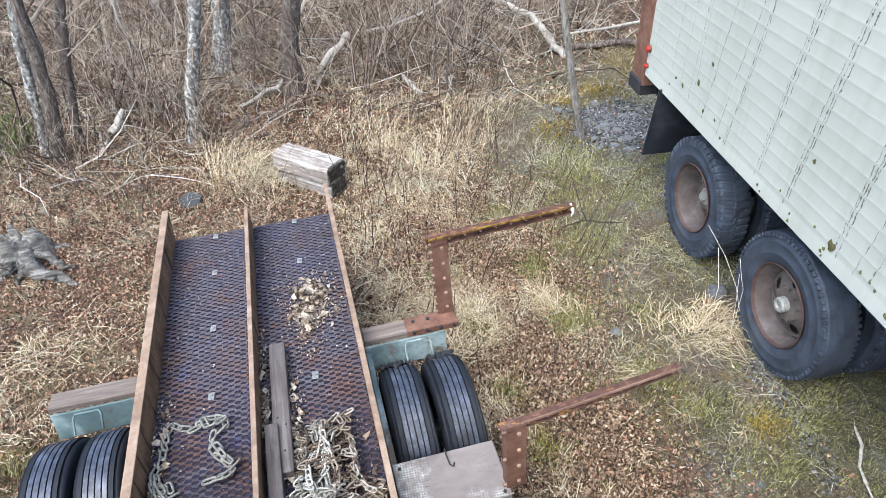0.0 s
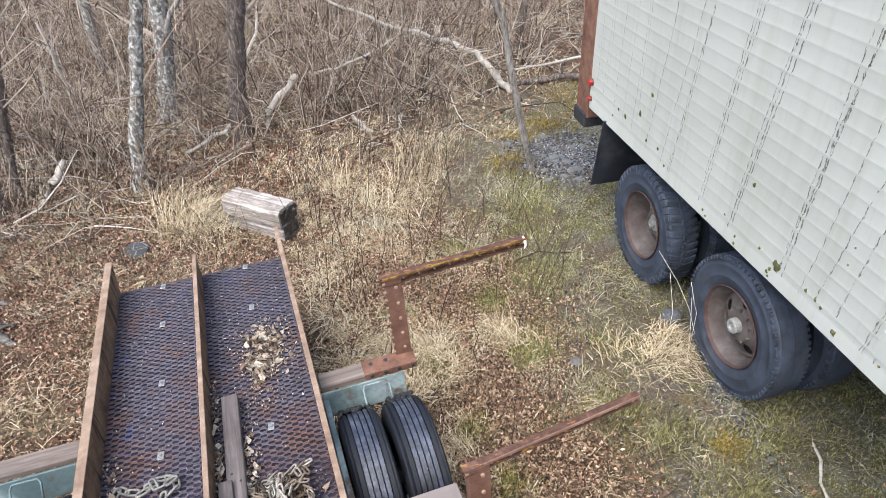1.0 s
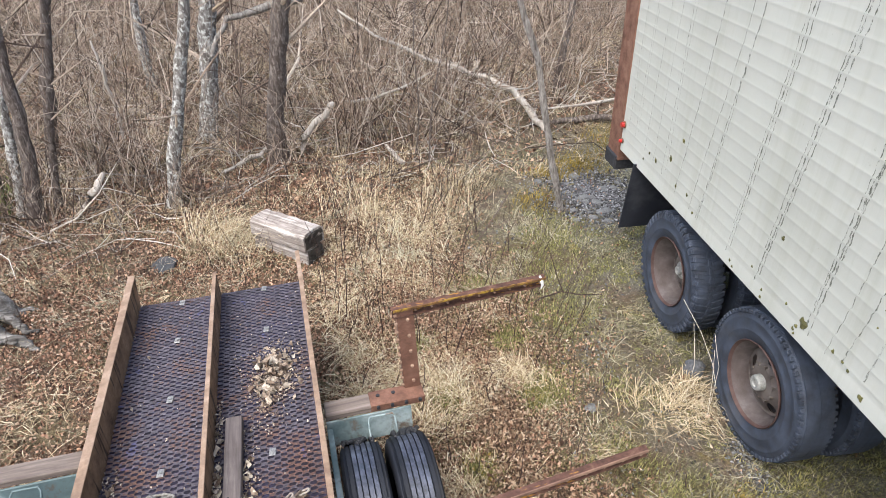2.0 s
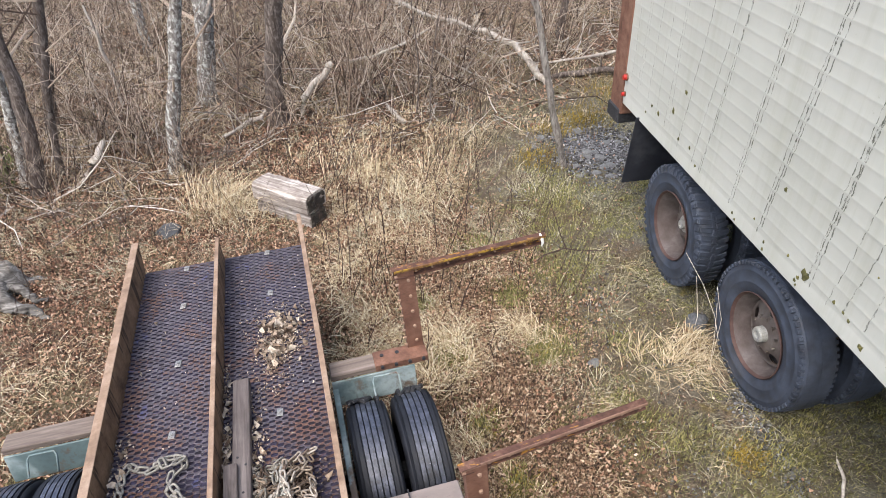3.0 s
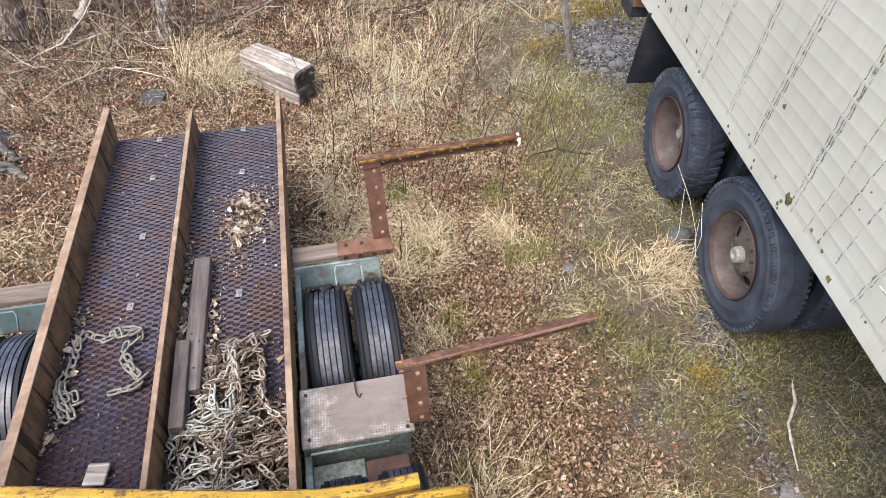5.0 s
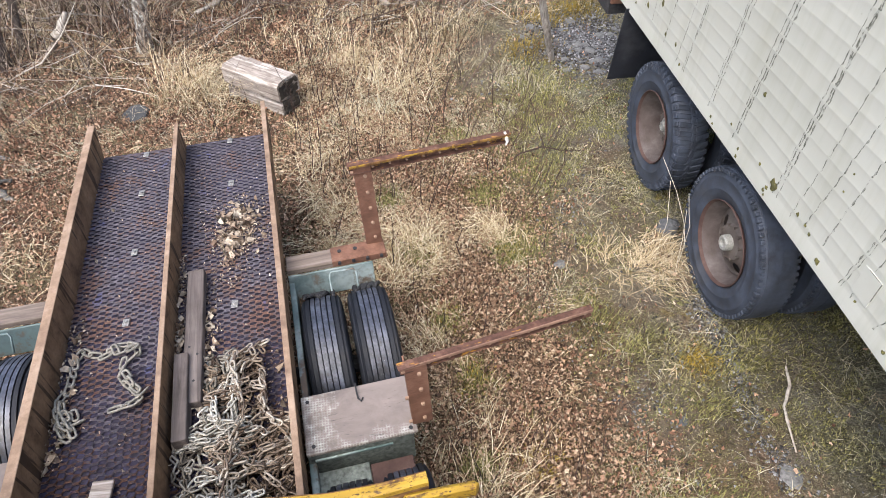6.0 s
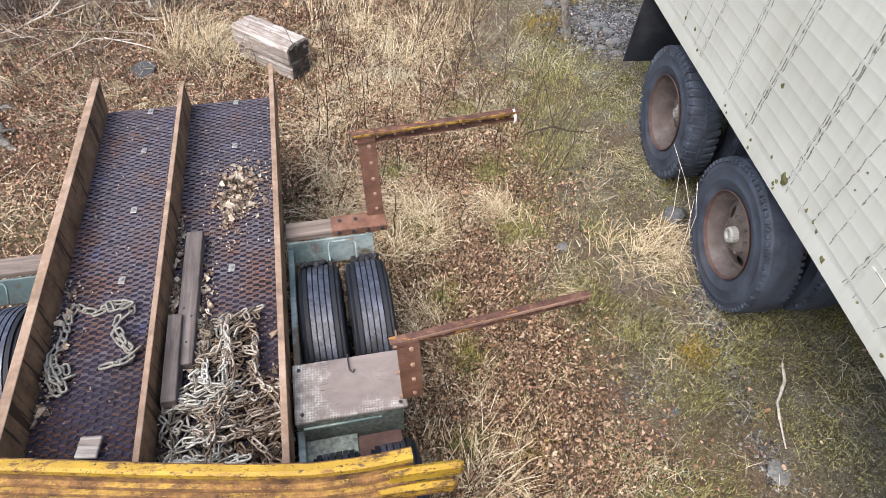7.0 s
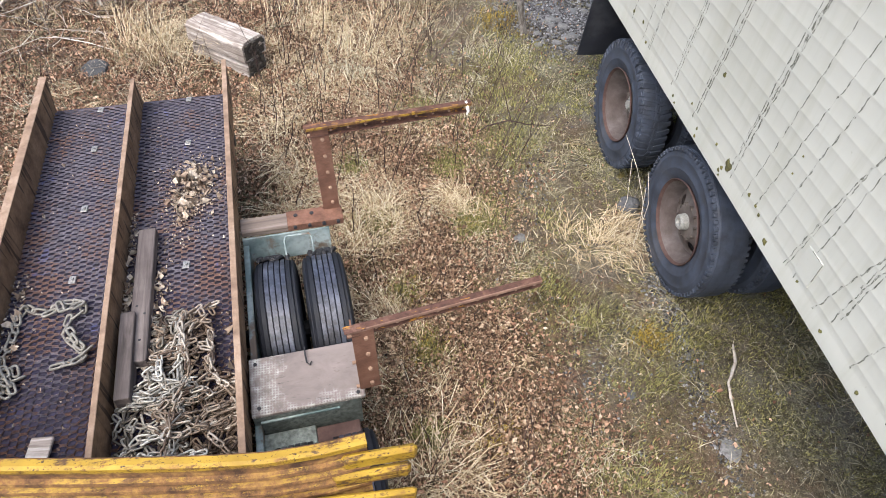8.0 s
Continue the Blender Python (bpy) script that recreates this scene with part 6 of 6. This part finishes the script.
def stone(x, y, s, seed, flat=0.5, mat_=None):
    r = np.random.default_rng(seed)
    bm = bmesh.new()
    bmesh.ops.create_icosphere(bm, subdivisions=2, radius=s)
    for v in bm.verts:
        n = noise.noise(v.co * (1.2 / s) + Vector((seed, 0, 0)))
        v.co *= 1 + 0.35 * n
        v.co.z *= flat
    e = part("stone", bm, mat_ or M_ROCK, None, at=pose(x, y, float(height(x, y)) + s * flat * 0.3, 0, 0, r.uniform(0, 360)))
    return tagged(e, "grey angular stone half sunk in the moss", "stone", "stones on the gravel")


for i in range(64):
    a, d = rng.uniform(0, 6.28), 0.75 * math.sqrt(rng.random())
    stone(4.15 + d * math.cos(a) * 0.8, 2.95 + d * math.sin(a), 0.014 + 0.05 * rng.random() ** 3 + 0.03 * (i % 9 == 0), i, 0.4, M_BEDSTONE)
n = 12000
ga, gd = rng.uniform(0, 6.283, n), np.abs(rng.normal(0, 0.38, n))
gx1, gy1 = 4.25 + gd * np.cos(ga) * 0.95, 3.0 + gd * np.sin(ga) * 1.2
gx1 = np.concatenate([gx1, rng.uniform(2.35, 4.8, 2600)])
gy1 = np.concatenate([gy1, rng.uniform(-2.9, 2.6, 2600)])
rut = rng.random(2000)
gx1 = np.concatenate([gx1, np.interp(rut, (0, 0.35, 0.7, 1), (3.54, 3.5, 3.4, 3.37)) + rng.normal(0, 0.05, 2000)])
gy1 = np.concatenate([gy1, np.interp(rut, (0, 0.35, 0.7, 1), (-0.65, -1.08, -1.55, -2.15)) + rng.normal(0, 0.03, 2000)])
for x, y in ((3.1, 0.9), (2.8, -1.3), (3.2, -1.05), (2.7, -0.6), (3.0, 0.4), (2.95, -2.1)):
    gx1 = np.concatenate([gx1, x + rng.normal(0, 0.13, 260)])
    gy1 = np.concatenate([gy1, y + rng.normal(0, 0.13, 260)])
n = len(gx1)
s1 = np.where(gy1 > 2.2, 0.003 + 0.015 * rng.random(n) ** 2, 0.0025 + 0.008 * rng.random(n) ** 2)
cube = np.array([(x, y, z) for x in (-1, 1) for y in (-1, 1) for z in (-1, 1)], float)
p = cube[None] * s1[:, None, None] * rng.uniform(0.5, 1.0, (n, 8, 3)) * np.array([1, 1, 0.6])
p = turned(p, rng.normal(0, 0.4, n), rng.normal(0, 0.4, n), rng.uniform(0, 6.28, n))
p += np.stack([gx1, gy1, height(gx1, gy1) + s1 * 0.3], -1)[:, None]
stuff("gravel", quick_mesh("gravel", p, [(0, 1, 3, 2), (4, 6, 7, 5), (0, 4, 5, 1), (2, 3, 7, 6), (0, 2, 6, 4), (1, 5, 7, 3)], M_GRAVEL), "angular grey gravel chips in the moss", "gravel")
stone(3.42, -1.9, 0.068, 77, 0.16, M_BEDSTONE)
stone(-0.43, 2.82, 0.13, 78, 0.35, M_SLATE)
stone(2.75, -0.1, 0.045, 79, 0.4, M_BEDSTONE)
stone(3.68, 0.05, 0.085, 80, 1.0)
stone(3.0, -1.45, 0.035, 81, 0.3)


# ---- small evergreen at the wood's edge ----
shrub = thing("evergreen_shrub", pose(-2.52, 4.4, 0), "small green shrub at the wood's edge", "shrub")
h = Heap()
stem(h, 0, 0, 0, 0.7, 0.012, 0.1, 8, 5)
part("stems", h.mesh("stems", M_SAPLING), None, shrub)
n = 1500
x, y, z = rng.normal(0, 0.2, n), rng.normal(0, 0.2, n), np.abs(rng.normal(0.15, 0.25, n))
part("leaves", blade_mesh("leaves", x, y, z, rng.uniform(0, 6.28, n), rng.uniform(0.04, 0.12, n), rng.uniform(0.4, 0.9, n), M_SHRUB, 0.004), None, shrub, "small green needles")
